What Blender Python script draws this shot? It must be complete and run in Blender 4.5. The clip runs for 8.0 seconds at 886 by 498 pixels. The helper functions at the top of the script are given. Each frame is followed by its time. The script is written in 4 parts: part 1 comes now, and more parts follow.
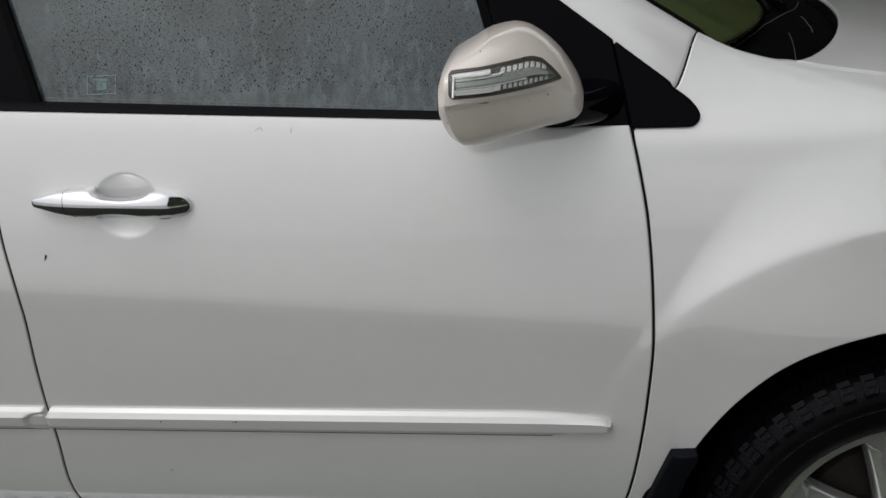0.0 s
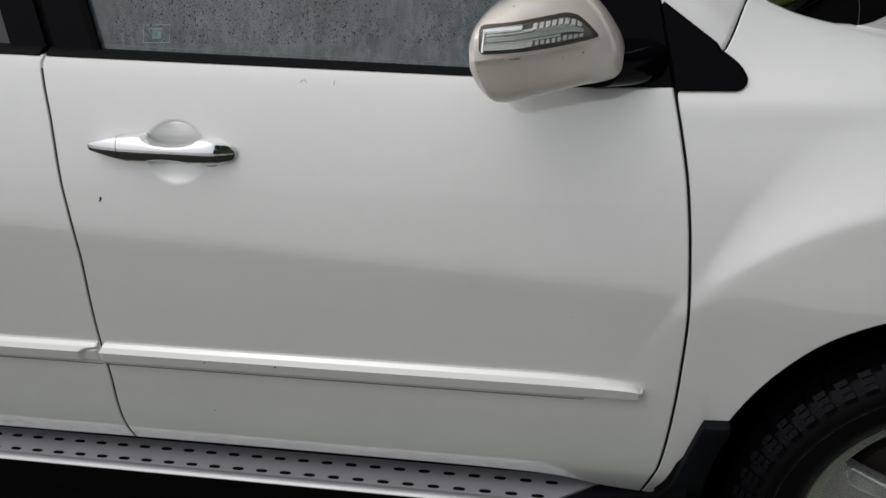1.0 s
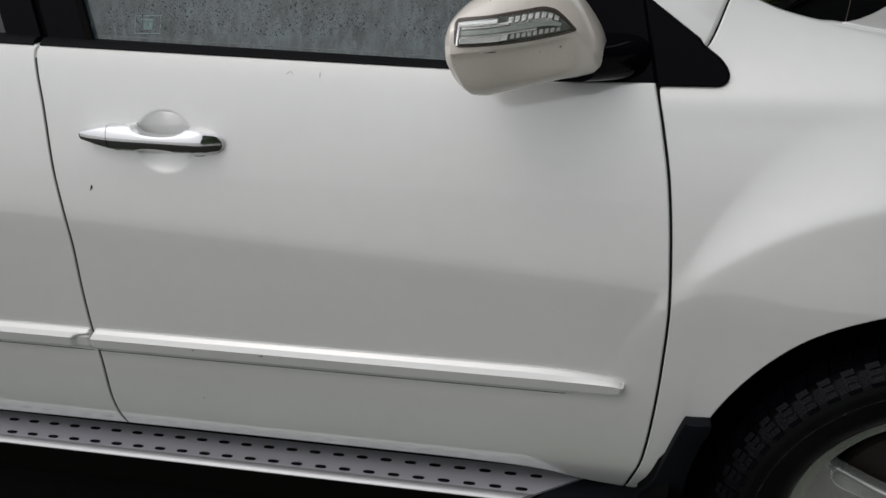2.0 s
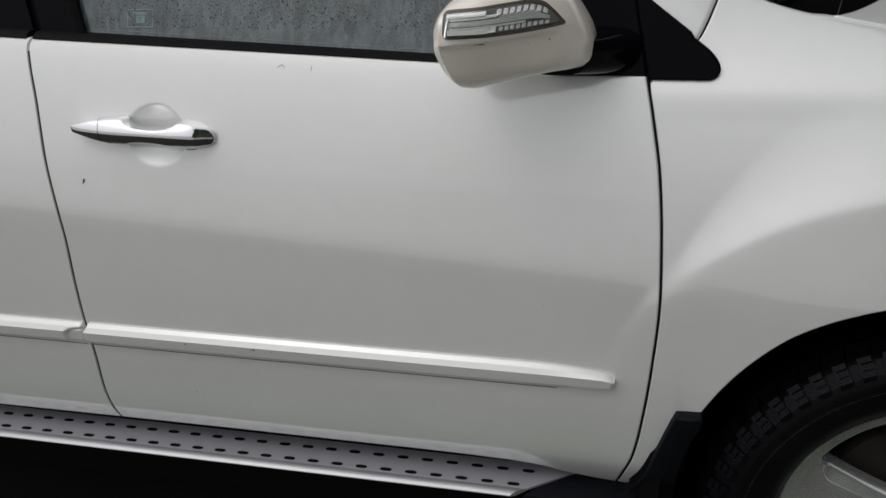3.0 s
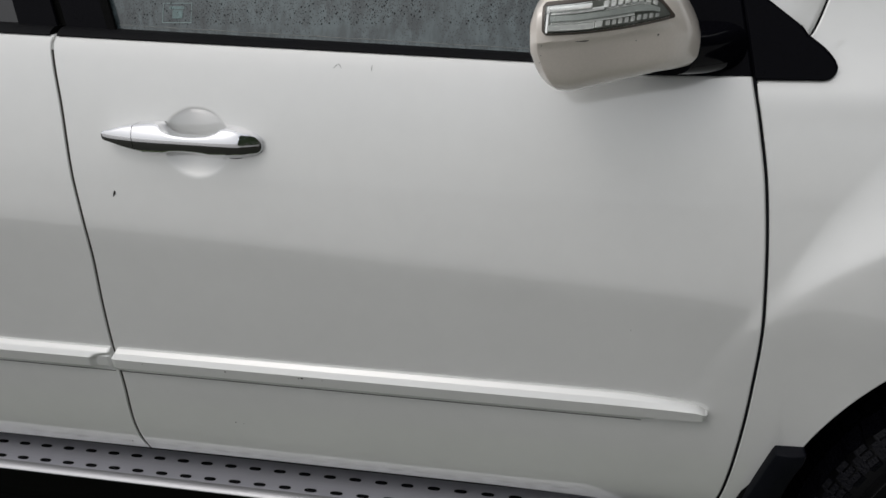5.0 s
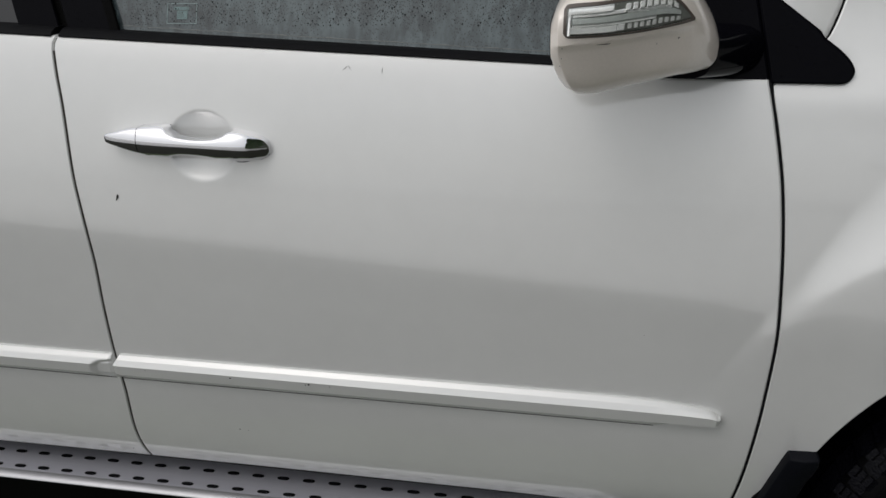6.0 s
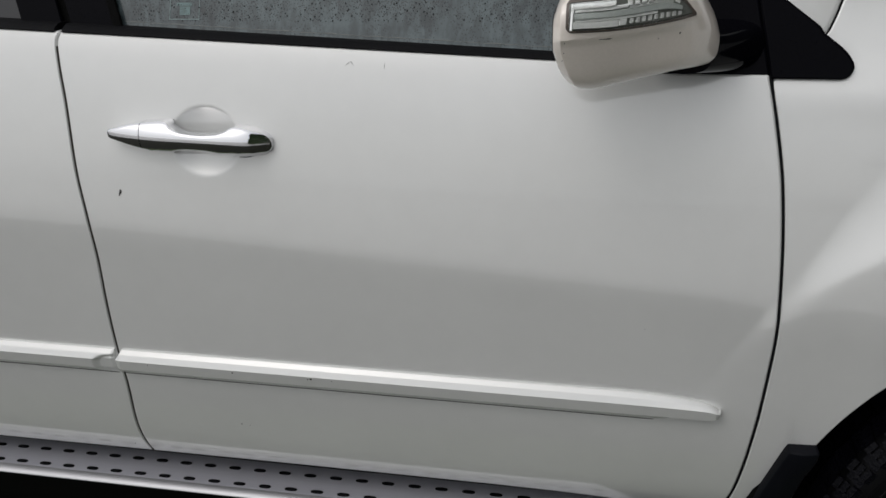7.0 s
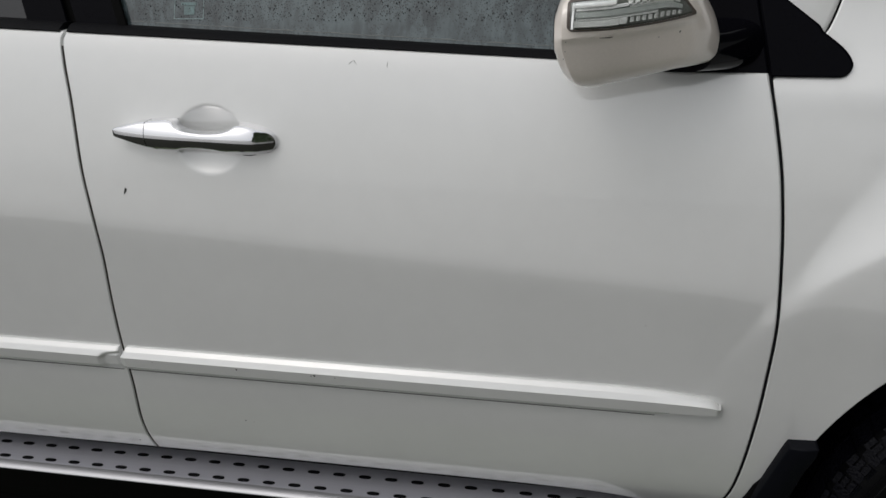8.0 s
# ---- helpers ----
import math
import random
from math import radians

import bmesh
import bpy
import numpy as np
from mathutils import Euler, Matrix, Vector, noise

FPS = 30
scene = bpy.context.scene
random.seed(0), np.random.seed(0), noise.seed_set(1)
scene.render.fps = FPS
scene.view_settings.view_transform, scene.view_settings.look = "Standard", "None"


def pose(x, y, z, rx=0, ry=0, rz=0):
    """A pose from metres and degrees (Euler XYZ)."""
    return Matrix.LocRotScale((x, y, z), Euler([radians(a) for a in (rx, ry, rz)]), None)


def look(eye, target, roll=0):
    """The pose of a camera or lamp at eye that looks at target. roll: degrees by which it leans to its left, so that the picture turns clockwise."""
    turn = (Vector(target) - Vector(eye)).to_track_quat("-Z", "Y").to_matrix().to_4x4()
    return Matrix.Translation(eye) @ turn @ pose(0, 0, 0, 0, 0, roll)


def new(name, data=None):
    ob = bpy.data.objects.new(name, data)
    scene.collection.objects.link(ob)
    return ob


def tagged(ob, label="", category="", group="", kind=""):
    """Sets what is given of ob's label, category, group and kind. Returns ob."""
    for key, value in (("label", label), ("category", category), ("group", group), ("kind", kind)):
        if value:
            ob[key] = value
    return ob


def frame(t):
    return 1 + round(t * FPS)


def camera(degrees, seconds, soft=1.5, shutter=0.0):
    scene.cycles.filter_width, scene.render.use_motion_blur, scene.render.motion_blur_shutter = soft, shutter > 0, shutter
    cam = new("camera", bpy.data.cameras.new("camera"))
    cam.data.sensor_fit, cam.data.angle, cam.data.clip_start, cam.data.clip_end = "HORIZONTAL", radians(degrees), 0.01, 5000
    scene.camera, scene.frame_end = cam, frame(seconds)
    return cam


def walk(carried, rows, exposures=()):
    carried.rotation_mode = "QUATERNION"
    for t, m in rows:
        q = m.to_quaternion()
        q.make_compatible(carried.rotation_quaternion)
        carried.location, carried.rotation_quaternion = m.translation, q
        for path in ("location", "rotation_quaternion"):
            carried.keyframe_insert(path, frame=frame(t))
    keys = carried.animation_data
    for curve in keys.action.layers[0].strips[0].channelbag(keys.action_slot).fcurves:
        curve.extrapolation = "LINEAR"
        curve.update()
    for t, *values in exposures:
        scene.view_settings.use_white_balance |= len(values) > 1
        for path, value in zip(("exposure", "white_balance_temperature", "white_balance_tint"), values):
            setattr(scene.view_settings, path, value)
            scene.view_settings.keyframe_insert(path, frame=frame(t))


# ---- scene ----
cam = camera(51.4, 8.0)
PATH = [
    (0, (0.329, -1.248, 1.417), (0.126, 0.619, 0.729), -2.8),
    (0.5, (0.372, -1.242, 1.41), (0.03, 0.588, 0.679), -2.6),
    (1, (0.409, -1.246, 1.402), (0.014, 0.567, 0.655), -2.4),
    (2.5, (0.484, -1.24, 1.396), (0.034, 0.557, 0.64), -2.1),
    (3, (0.487, -1.24, 1.39), (0.037, 0.557, 0.634), -2.1),
    (3.5, (0.484, -1.241, 1.397), (0.032, 0.555, 0.642), -2.2),
    (4, (0.473, -1.213, 1.4), (0.02, 0.582, 0.643), -2.2),
    (4.5, (0.416, -1.169, 1.384), (-0.03, 0.627, 0.625), -2.2),
    (5, (0.343, -1.133, 1.369), (-0.085, 0.667, 0.609), -2.1),
    (6.5, (0.299, -1.123, 1.372), (-0.085, 0.684, 0.608), -1.7),
    (7, (0.297, -1.133, 1.368), (-0.088, 0.675, 0.603), -1.7),
    (7.5, (0.3, -1.138, 1.37), (-0.087, 0.669, 0.606), -1.8),
    (8, (0.298, -1.144, 1.369), (-0.09, 0.662, 0.604), -1.8),
]
walk(cam, [(t, look(eye, target, roll)) for t, eye, target, roll in PATH], exposures=[(0.0, -0.98, 6400, 10.0), (8.0, -0.98, 6400, 10.0)])

# ---- world, sun, exposure ----
world = bpy.data.worlds.new("overcast_sky")
scene.world = world
world.use_nodes = True
wn = world.node_tree.nodes
wl = world.node_tree.links
sky = wn.new("ShaderNodeTexSky")
sky.sky_type, sky.sun_disc = "NISHITA", False
sky.sun_elevation, sky.sun_rotation = radians(55), radians(215)
sky.air_density, sky.dust_density = 1.0, 6.0
grey = wn.new("ShaderNodeHueSaturation")
grey.inputs["Saturation"].default_value = 0.35
wl.new(sky.outputs[0], grey.inputs["Color"])
# thin cloud: nearly even from the horizon up
way = wn.new("ShaderNodeTexCoord")
split = wn.new("ShaderNodeSeparateXYZ")
wl.new(way.outputs["Generated"], split.inputs[0])
lift = wn.new("ShaderNodeMapRange")
lift.inputs["To Min"].default_value, lift.inputs["To Max"].default_value = 0.9, 1.2
wl.new(split.outputs["Z"], lift.inputs["Value"])
veil = wn.new("ShaderNodeVectorMath")
veil.operation = "SCALE"
wl.new(grey.outputs[0], veil.inputs[0])
wl.new(lift.outputs[0], veil.inputs["Scale"])
wl.new(veil.outputs[0], wn["Background"].inputs["Color"])
wn["Background"].inputs["Strength"].default_value = 0.09
sun = new("sun", bpy.data.lights.new("sun", "SUN"))
sun.data.energy, sun.data.angle, sun.data.color = 3.0, radians(145), (0.975, 0.985, 0.985)
sun.matrix_basis = look((-4.2, -6.0, 10.4), (0, 0, 0))


# ---- materials ----
def nodes_of(name):
    m = bpy.data.materials.new(name)
    m.use_nodes = True
    return m, m.node_tree.nodes, m.node_tree.links, m.node_tree.nodes["Principled BSDF"]


def surface(name, colour, rough, metal=0.0, vary=0.06, scale=6.0, fine=180.0, bump=0.02, coat=0.0, coat_rough=0.03, stretch=(1, 1, 1), rough_vary=0.08, spec=0.5):
    """A plain material with a coarse and a fine variation of colour, gloss and relief."""
    m, n, l, p = nodes_of(name)
    co = n.new("ShaderNodeTexCoord")
    mp = n.new("ShaderNodeMapping")
    mp.inputs["Scale"].default_value = stretch
    l.new(co.outputs["Object"], mp.inputs["Vector"])
    a, b = n.new("ShaderNodeTexNoise"), n.new("ShaderNodeTexNoise")
    for tex, s in ((a, scale), (b, fine)):
        tex.inputs["Scale"].default_value = s
        tex.inputs["Detail"].default_value = 4
        l.new(mp.outputs[0], tex.inputs["Vector"])
    both = n.new("ShaderNodeMath")
    both.operation = "ADD"
    l.new(a.outputs["Fac"], both.inputs[0])
    l.new(b.outputs["Fac"], both.inputs[1])
    ramp = n.new("ShaderNodeMapRange")
    ramp.inputs["From Min"].default_value, ramp.inputs["From Max"].default_value = 0.6, 1.4
    ramp.inputs["To Min"].default_value, ramp.inputs["To Max"].default_value = 1 - vary, 1 + vary
    l.new(both.outputs[0], ramp.inputs["Value"])
    mul = n.new("ShaderNodeVectorMath")
    mul.operation = "SCALE"
    mul.inputs[0].default_value = colour
    l.new(ramp.outputs[0], mul.inputs["Scale"])
    l.new(mul.outputs[0], p.inputs["Base Color"])
    rr = n.new("ShaderNodeMapRange")
    rr.inputs["From Min"].default_value, rr.inputs["From Max"].default_value = 0.3, 0.7
    rr.inputs["To Min"].default_value, rr.inputs["To Max"].default_value = max(rough - rough_vary, 0.01), min(rough + rough_vary, 1)
    l.new(a.outputs["Fac"], rr.inputs["Value"])
    l.new(rr.outputs[0], p.inputs["Roughness"])
    p.inputs["Metallic"].default_value = metal
    p.inputs["Specular IOR Level"].default_value = spec
    p.inputs["Coat Weight"].default_value, p.inputs["Coat Roughness"].default_value = coat, coat_rough
    if bump:
        bp = n.new("ShaderNodeBump")
        bp.inputs["Strength"].default_value, bp.inputs["Distance"].default_value = bump, 0.002
        l.new(b.outputs["Fac"], bp.inputs["Height"])
        l.new(bp.outputs[0], p.inputs["Normal"])
    return m


PAINT = surface("pearl_white_paint", (0.78, 0.785, 0.77), 0.40, metal=0.12, vary=0.022, scale=4, fine=30, bump=0, coat=1.0, coat_rough=0.055)
PAINT.node_tree.nodes["Principled BSDF"].inputs["Coat IOR"].default_value = 2.05
BEIGE = surface("yellowed_pearl_paint", (0.94, 0.865, 0.785), 0.4, vary=0.04, scale=14, fine=300, bump=0, coat=1.0, coat_rough=0.06)
BEIGE.node_tree.nodes["Principled BSDF"].inputs["Coat IOR"].default_value = 1.8
CHROME = surface("chrome", (0.82, 0.82, 0.84), 0.05, metal=1.0, vary=0.02, bump=0, rough_vary=0.02)
PIANO = surface("gloss_black_trim", (0.003, 0.003, 0.0045), 0.05, vary=0.2, bump=0.01, rough_vary=0.03, spec=0.035)
RUBBER = surface("black_rubber", (0.006, 0.006, 0.007), 0.55, vary=0.25, scale=20, bump=0.15, spec=0.08)
PLASTIC = surface("black_plastic", (0.0055, 0.006, 0.0085), 0.45, vary=0.2, scale=12, fine=400, bump=0.15, spec=0.08)
TYRE = surface("tyre_rubber", (0.004, 0.004, 0.0045), 0.4, vary=0.35, scale=16, fine=220, bump=0.25, spec=0.12)
# lighter and bluer than the side wall: sky sheen put into the lugs' colour
TREAD = surface("sky_tinted_tread_rubber", (0.005, 0.005, 0.0075), 0.16, vary=0.45, scale=40, fine=300, bump=0.6, spec=0.12)
ALU = surface("brushed_aluminium", (0.63, 0.63, 0.69), 0.42, metal=0.55, vary=0.05, scale=8, fine=260, bump=0.05, stretch=(0.06, 1, 1))
EDGE = surface("polished_aluminium", (0.52, 0.52, 0.54), 0.42, metal=0.6, vary=0.04, bump=0.02, stretch=(0.06, 1, 1))
ALLOY = surface("silver_alloy", (0.76, 0.77, 0.76), 0.22, metal=0.80, vary=0.05, bump=0.01)
WET_RUBBER = surface("wet_rubber_ring", (0.012, 0.012, 0.013), 0.25, vary=0.5, scale=25, bump=0.3, spec=0.5)
RUST = surface("rusty_brake_metal", (0.012, 0.007, 0.005), 0.8, vary=0.5, scale=30, bump=0.3)
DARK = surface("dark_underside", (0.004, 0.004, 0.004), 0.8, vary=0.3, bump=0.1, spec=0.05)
SEAL = surface("dusty_door_seal", (0.045, 0.042, 0.037), 0.8, vary=0.3, scale=40, spec=0.1)
# darker than black plastic: the shade behind the bonnet is in this colour
SCUTTLE = surface("shaded_black_scuttle", (0.0025, 0.0025, 0.003), 0.6, vary=0.3, scale=20, bump=0.1, spec=0.02)
CLOTH = surface("dark_cabin_cloth", (0.03, 0.03, 0.032), 0.9, vary=0.2, fine=500, bump=0.2)
BEZEL = surface("brown_grey_bezel", (0.10, 0.08, 0.068), 0.35, vary=0.1, bump=0.02, coat=0.3)
REFLECTOR = surface("lamp_reflector", (0.24, 0.25, 0.23), 0.15, metal=0.4, vary=0.1, scale=60, bump=0.03)
SILVER = surface("lamp_silver", (0.88, 0.89, 0.87), 0.18, metal=0.6, vary=0.12, scale=120, bump=0.05)
BAND = surface("lamp_band", (0.42, 0.45, 0.43), 0.2, metal=0.1, vary=0.1, scale=80, bump=0.05)
SCRATCH = surface("grey_scratch", (0.30, 0.30, 0.30), 0.6, vary=0.2)
CHIP = surface("bare_chip", (0.03, 0.028, 0.025), 0.7, vary=0.3, bump=0.1)


def fogged_glass():
    """Window glass, misted, covered with fine droplets and streaked by water that has run down."""
    m, n, l, p = nodes_of("fogged_window_glass")
    co = n.new("ShaderNodeTexCoord")

    def tex(kind, scale, stretch=1.0, detail=3):
        t = n.new(kind)
        mp = n.new("ShaderNodeMapping")
        mp.inputs["Scale"].default_value = (1, 1, stretch)
        l.new(co.outputs["Object"], mp.inputs["Vector"])
        l.new(mp.outputs[0], t.inputs["Vector"])
        t.inputs["Scale"].default_value = scale
        t.inputs["Detail"].default_value = detail
        return t

    def span(value, a, b, c, d):
        r = n.new("ShaderNodeMapRange")
        for key, v in (("From Min", a), ("From Max", b), ("To Min", c), ("To Max", d)):
            r.inputs[key].default_value = v
        l.new(value, r.inputs["Value"])
        return r.outputs[0]

    def math_node(op, a, b):
        t = n.new("ShaderNodeMath")
        t.operation = op
        for k, v in enumerate((a, b)):
            if isinstance(v, float):
                t.inputs[k].default_value = v
            else:
                l.new(v, t.inputs[k])
        return t.outputs[0]

    patch = tex("ShaderNodeTexNoise", 6.0, 1.6)
    runs = tex("ShaderNodeTexNoise", 95.0, 0.05)
    lines = tex("ShaderNodeTexNoise", 60.0, 0.035, 1)
    beads = tex("ShaderNodeTexVoronoi", 330.0, 0.8, 0)
    where = tex("ShaderNodeTexNoise", 22.0)
    split = n.new("ShaderNodeSeparateXYZ")
    l.new(co.outputs["Object"], split.inputs[0])
    low = span(split.outputs["Z"], 1.245, 1.195, 0.15, 1.0)
    streak = math_node("MULTIPLY", span(runs.outputs["Fac"], 0.40, 0.64, -0.32, 0.32), low)
    mist = math_node("ADD", span(patch.outputs["Fac"], 0.35, 0.65, 0.25, 0.75), streak)
    rill = span(lines.outputs["Fac"], 0.645, 0.69, 0.0, 0.38)
    mist = math_node("ADD", mist, rill)
    dot = math_node("MULTIPLY", span(beads.outputs["Distance"], 0.20, 0.38, 1.0, 0.0), span(where.outputs["Fac"], 0.34, 0.52, 0.0, 0.85))
    mist = math_node("SUBTRACT", mist, dot)
    ramp = n.new("ShaderNodeValToRGB")
    ramp.color_ramp.elements[0].position, ramp.color_ramp.elements[0].color = 0.0, (0.021, 0.031, 0.035, 1)
    ramp.color_ramp.elements[1].position, ramp.color_ramp.elements[1].color = 1.0, (0.090, 0.121, 0.129, 1)
    l.new(mist, ramp.inputs["Fac"])
    l.new(ramp.outputs["Color"], p.inputs["Base Color"])
    p.inputs["Roughness"].default_value = 0.6
    p.inputs["Specular IOR Level"].default_value = 0.2
    p.inputs["Coat Weight"].default_value, p.inputs["Coat Roughness"].default_value = 1.0, 0.05
    bp = n.new("ShaderNodeBump")
    bp.inputs["Strength"].default_value, bp.inputs["Distance"].default_value = 0.10, 0.0006
    l.new(dot, bp.inputs["Height"])
    l.new(bp.outputs[0], p.inputs["Coat Normal"])
    return m


FOG = fogged_glass()


def clear_glass(name, tint, rough=0.0):
    m, n, l, p = nodes_of(name)
    p.inputs["Base Color"].default_value = (*tint, 1)
    p.inputs["Roughness"].default_value = rough
    p.inputs["Transmission Weight"].default_value = 1.0
    p.inputs["IOR"].default_value = 1.45
    return m


LENS = clear_glass("clear_lamp_plastic", (0.97, 0.98, 0.97), 0.02)
GASKET = surface("dark_lamp_seal", (0.03, 0.027, 0.025), 0.5, vary=0.2)
TINT = surface("dark_tinted_glass", (0.012, 0.013, 0.016), 0.03, vary=0.1, bump=0, rough_vary=0.02)
# olive base colour and stretched streaks paint in the reflection of trees
SCREEN = surface("windscreen_painted_reflection", (0.058, 0.074, 0.026), 0.22, vary=0.45, scale=5, stretch=(0.6, 2.5, 1), bump=0, rough_vary=0.05)
PALE = surface("pale_sticker_print", (0.20, 0.27, 0.27), 0.4, vary=0.3, scale=200)
PALE2 = surface("faded_sticker_print", (0.13, 0.20, 0.20), 0.4, vary=0.4, scale=300)
FILM = surface("standing_water_film", (0.085, 0.100, 0.098), 0.3, vary=0.4, scale=60)
DROP = surface("water_drop", (0.012, 0.015, 0.015), 0.2, vary=0.2, bump=0, spec=0.25)
GRASS = surface("lawn", (0.070, 0.092, 0.046), 0.9, vary=0.4, scale=1.2, fine=30, bump=0.5)
SOIL = surface("wet_soil", (0.015, 0.016, 0.011), 0.8, vary=0.4, scale=1.2, fine=30, bump=0.5, spec=0.2)
PAVING = surface("pale_concrete", (0.40, 0.396, 0.385), 0.5, vary=0.12, scale=1.5, fine=60, bump=0.3)
LEAF = surface("leaf", (0.045, 0.085, 0.025), 0.5, vary=0.4, scale=2, bump=0)
BARK = surface("bark", (0.11, 0.085, 0.065), 0.9, vary=0.4, scale=8, bump=0.5)


# ---- builders ----
CAR_AT = Vector((-0.55, 0.94, 0.0))


def mesh_object(name, verts, faces, material, smooth=True):
    me = bpy.data.meshes.new(name)
    me.from_pydata([tuple(map(float, v)) for v in verts], [], faces)
    me.materials.append(material)
    if smooth:
        me.polygons.foreach_set("use_smooth", [True] * len(me.polygons))
    me.update()
    return new(name, me)


def under(ob, parent, label=""):
    """Make ob a part of parent, at the place where it is."""
    ob.parent = parent
    if parent.parent is None:
        ob.matrix_parent_inverse = Matrix.Translation(-parent.location)
    return tagged(ob, label)


def part(name, bm, material, parent, label="", smooth=True):
    """Link a bmesh as one mesh object under a thing or a part."""
    me = bpy.data.meshes.new(name)
    bmesh.ops.recalc_face_normals(bm, faces=bm.faces)
    bm.to_mesh(me)
    bm.free()
    me.materials.append(material)
    me.polygons.foreach_set("use_smooth", [smooth] * len(me.polygons))
    if smooth:
        me.set_sharp_from_angle(angle=radians(32))
    return under(new(name, me), parent, label)


def pchip(xs, ys):
    """A smooth curve through a few control points that does not overshoot."""
    xs, ys = np.array(xs, float), np.array(ys, float)
    h, d = np.diff(xs), np.diff(ys) / np.diff(xs)
    m = np.zeros(len(xs))
    m[0], m[-1] = d[0], d[-1]
    for i in range(1, len(xs) - 1):
        if d[i - 1] * d[i] > 0:
            a, b = 2 * h[i] + h[i - 1], h[i] + 2 * h[i - 1]
            m[i] = (a + b) / (a / d[i - 1] + b / d[i])

    def curve(x):
        x = min(max(x, xs[0]), xs[-1])
        i = min(max(int(np.searchsorted(xs, x)) - 1, 0), len(xs) - 2)
        t = (x - xs[i]) / h[i]
        return (ys[i] * (1 + 2 * t) * (1 - t) ** 2 + h[i] * m[i] * t * (1 - t) ** 2
                + ys[i + 1] * t * t * (3 - 2 * t) + h[i] * m[i + 1] * t * t * (t - 1))
    return curve


def ease(x, a, b):
    t = min(max((x - a) / (b - a), 0), 1)
    return t * t * (3 - 2 * t)


def ends(steps):
    """Even steps with a narrow one added at either end, so that the rolled edge stays narrow."""
    d = min(0.006, 0.2 * steps[1])
    return [0, d] + steps[1:-1] + [1 - d, 1]


def sheet(name, fn, nu, nv, material, parent, label="", thick=0.018, roll=0.0016, back=(0, 1, 0), us=None, vs=None):
    """A panel from fn(u, v), u and v from 0 to 1, with a rolled edge and a flange turned to its back."""
    us = us or ends([i / nu for i in range(nu + 1)])
    vs = vs or ends([j / nv for j in range(nv + 1)])
    nu, nv = len(us) - 1, len(vs) - 1
    verts = [Vector(fn(u, v)) for v in vs for u in us]
    at = lambda i, j: j * (nu + 1) + i
    faces = [(at(i, j), at(i + 1, j), at(i + 1, j + 1), at(i, j + 1)) for j in range(nv) for i in range(nu)]
    ring = [at(i, 0) for i in range(nu)] + [at(nu, j) for j in range(nv)] + [at(i, nv) for i in range(nu, 0, -1)] + [at(0, j) for j in range(nv, 0, -1)]
    back = Vector(back)
    n = len(ring)
    if thick:
        base = len(verts)
        for k in range(n):
            p, q, r = verts[ring[k - 1]], verts[ring[k]], verts[ring[(k + 1) % n]]
            out = (r - p).cross(-back)
            out = out.normalized() if out.length > 1e-9 else Vector((0, 0, 0))
            verts.append(q + out * roll + back * roll)
            verts.append(q + out * roll + back * thick)
        for k in range(n):
            a, b = ring[k], ring[(k + 1) % n]
            a1, b1 = base + 2 * k, base + 2 * ((k + 1) % n)
            faces += [(b, a, a1, b1), (b1, a1, a1 + 1, b1 + 1)]
    return under(mesh_object(name, verts, faces, material), parent, label)


def loft(sections, close_ends=True):
    """A bmesh skinned over rings of the same number of points."""
    bm = bmesh.new()
    rows = [[bm.verts.new(p) for p in s] for s in sections]
    n = len(rows[0])
    for a, b in zip(rows, rows[1:]):
        for k in range(n):
            bm.faces.new((a[k], a[(k + 1) % n], b[(k + 1) % n], b[k]))
    if close_ends:
        bm.faces.new(rows[0])
        bm.faces.new(list(reversed(rows[-1])))
    return bm


def revolve(profile, n, axis_y=True):
    """A bmesh turned round the y axis from a profile of (radius, y)."""
    bm = bmesh.new()
    rows = [[bm.verts.new((r * math.sin(2 * math.pi * k / n), y, r * math.cos(2 * math.pi * k / n))) for k in range(n)] for r, y in profile]
    for a, b in zip(rows, rows[1:]):
        for k in range(n):
            bm.faces.new((a[k], a[(k + 1) % n], b[(k + 1) % n], b[k]))
    return bm


def block(bm, x0, x1, y0, y1, z0, z1, bevel=0.0):
    made = bmesh.ops.create_cube(bm, size=1, matrix=Matrix.Translation(((x0 + x1) / 2, (y0 + y1) / 2, (z0 + z1) / 2)) @ Matrix.Diagonal((x1 - x0, y1 - y0, z1 - z0, 1)))
    if bevel:
        edges = {e for v in made["verts"] for e in v.link_edges}
        bmesh.ops.bevel(bm, geom=list(edges), offset=bevel, segments=2, affect="EDGES", profile=0.6)
    return bm


def boxed(name, dims, material, parent, label="", bevel=0.003):
    return part(name, block(bmesh.new(), *dims, bevel), material, parent, label, smooth=False)


# ---- the car's outer form: x forward, y into the car, z up ----
# a soft crease runs along the side at the height of the middle knots
SECTION = pchip((0.36, 0.40, 0.45, 0.50, 0.56, 0.62, 0.70, 0.76, 0.82, 0.862, 0.876, 0.894, 0.92, 0.96, 1.00, 1.03, 1.06, 1.10, 1.14, 1.155, 1.18, 1.30),
                (0.135, 0.103, 0.062, 0.0335, 0.0175, 0.0065, -0.0018, -0.0050, -0.0073, -0.0086, -0.00845, -0.0070, -0.0038, 0.0022, 0.0092, 0.0150, 0.0215, 0.0320, 0.0460, 0.0540, 0.077, 0.135))
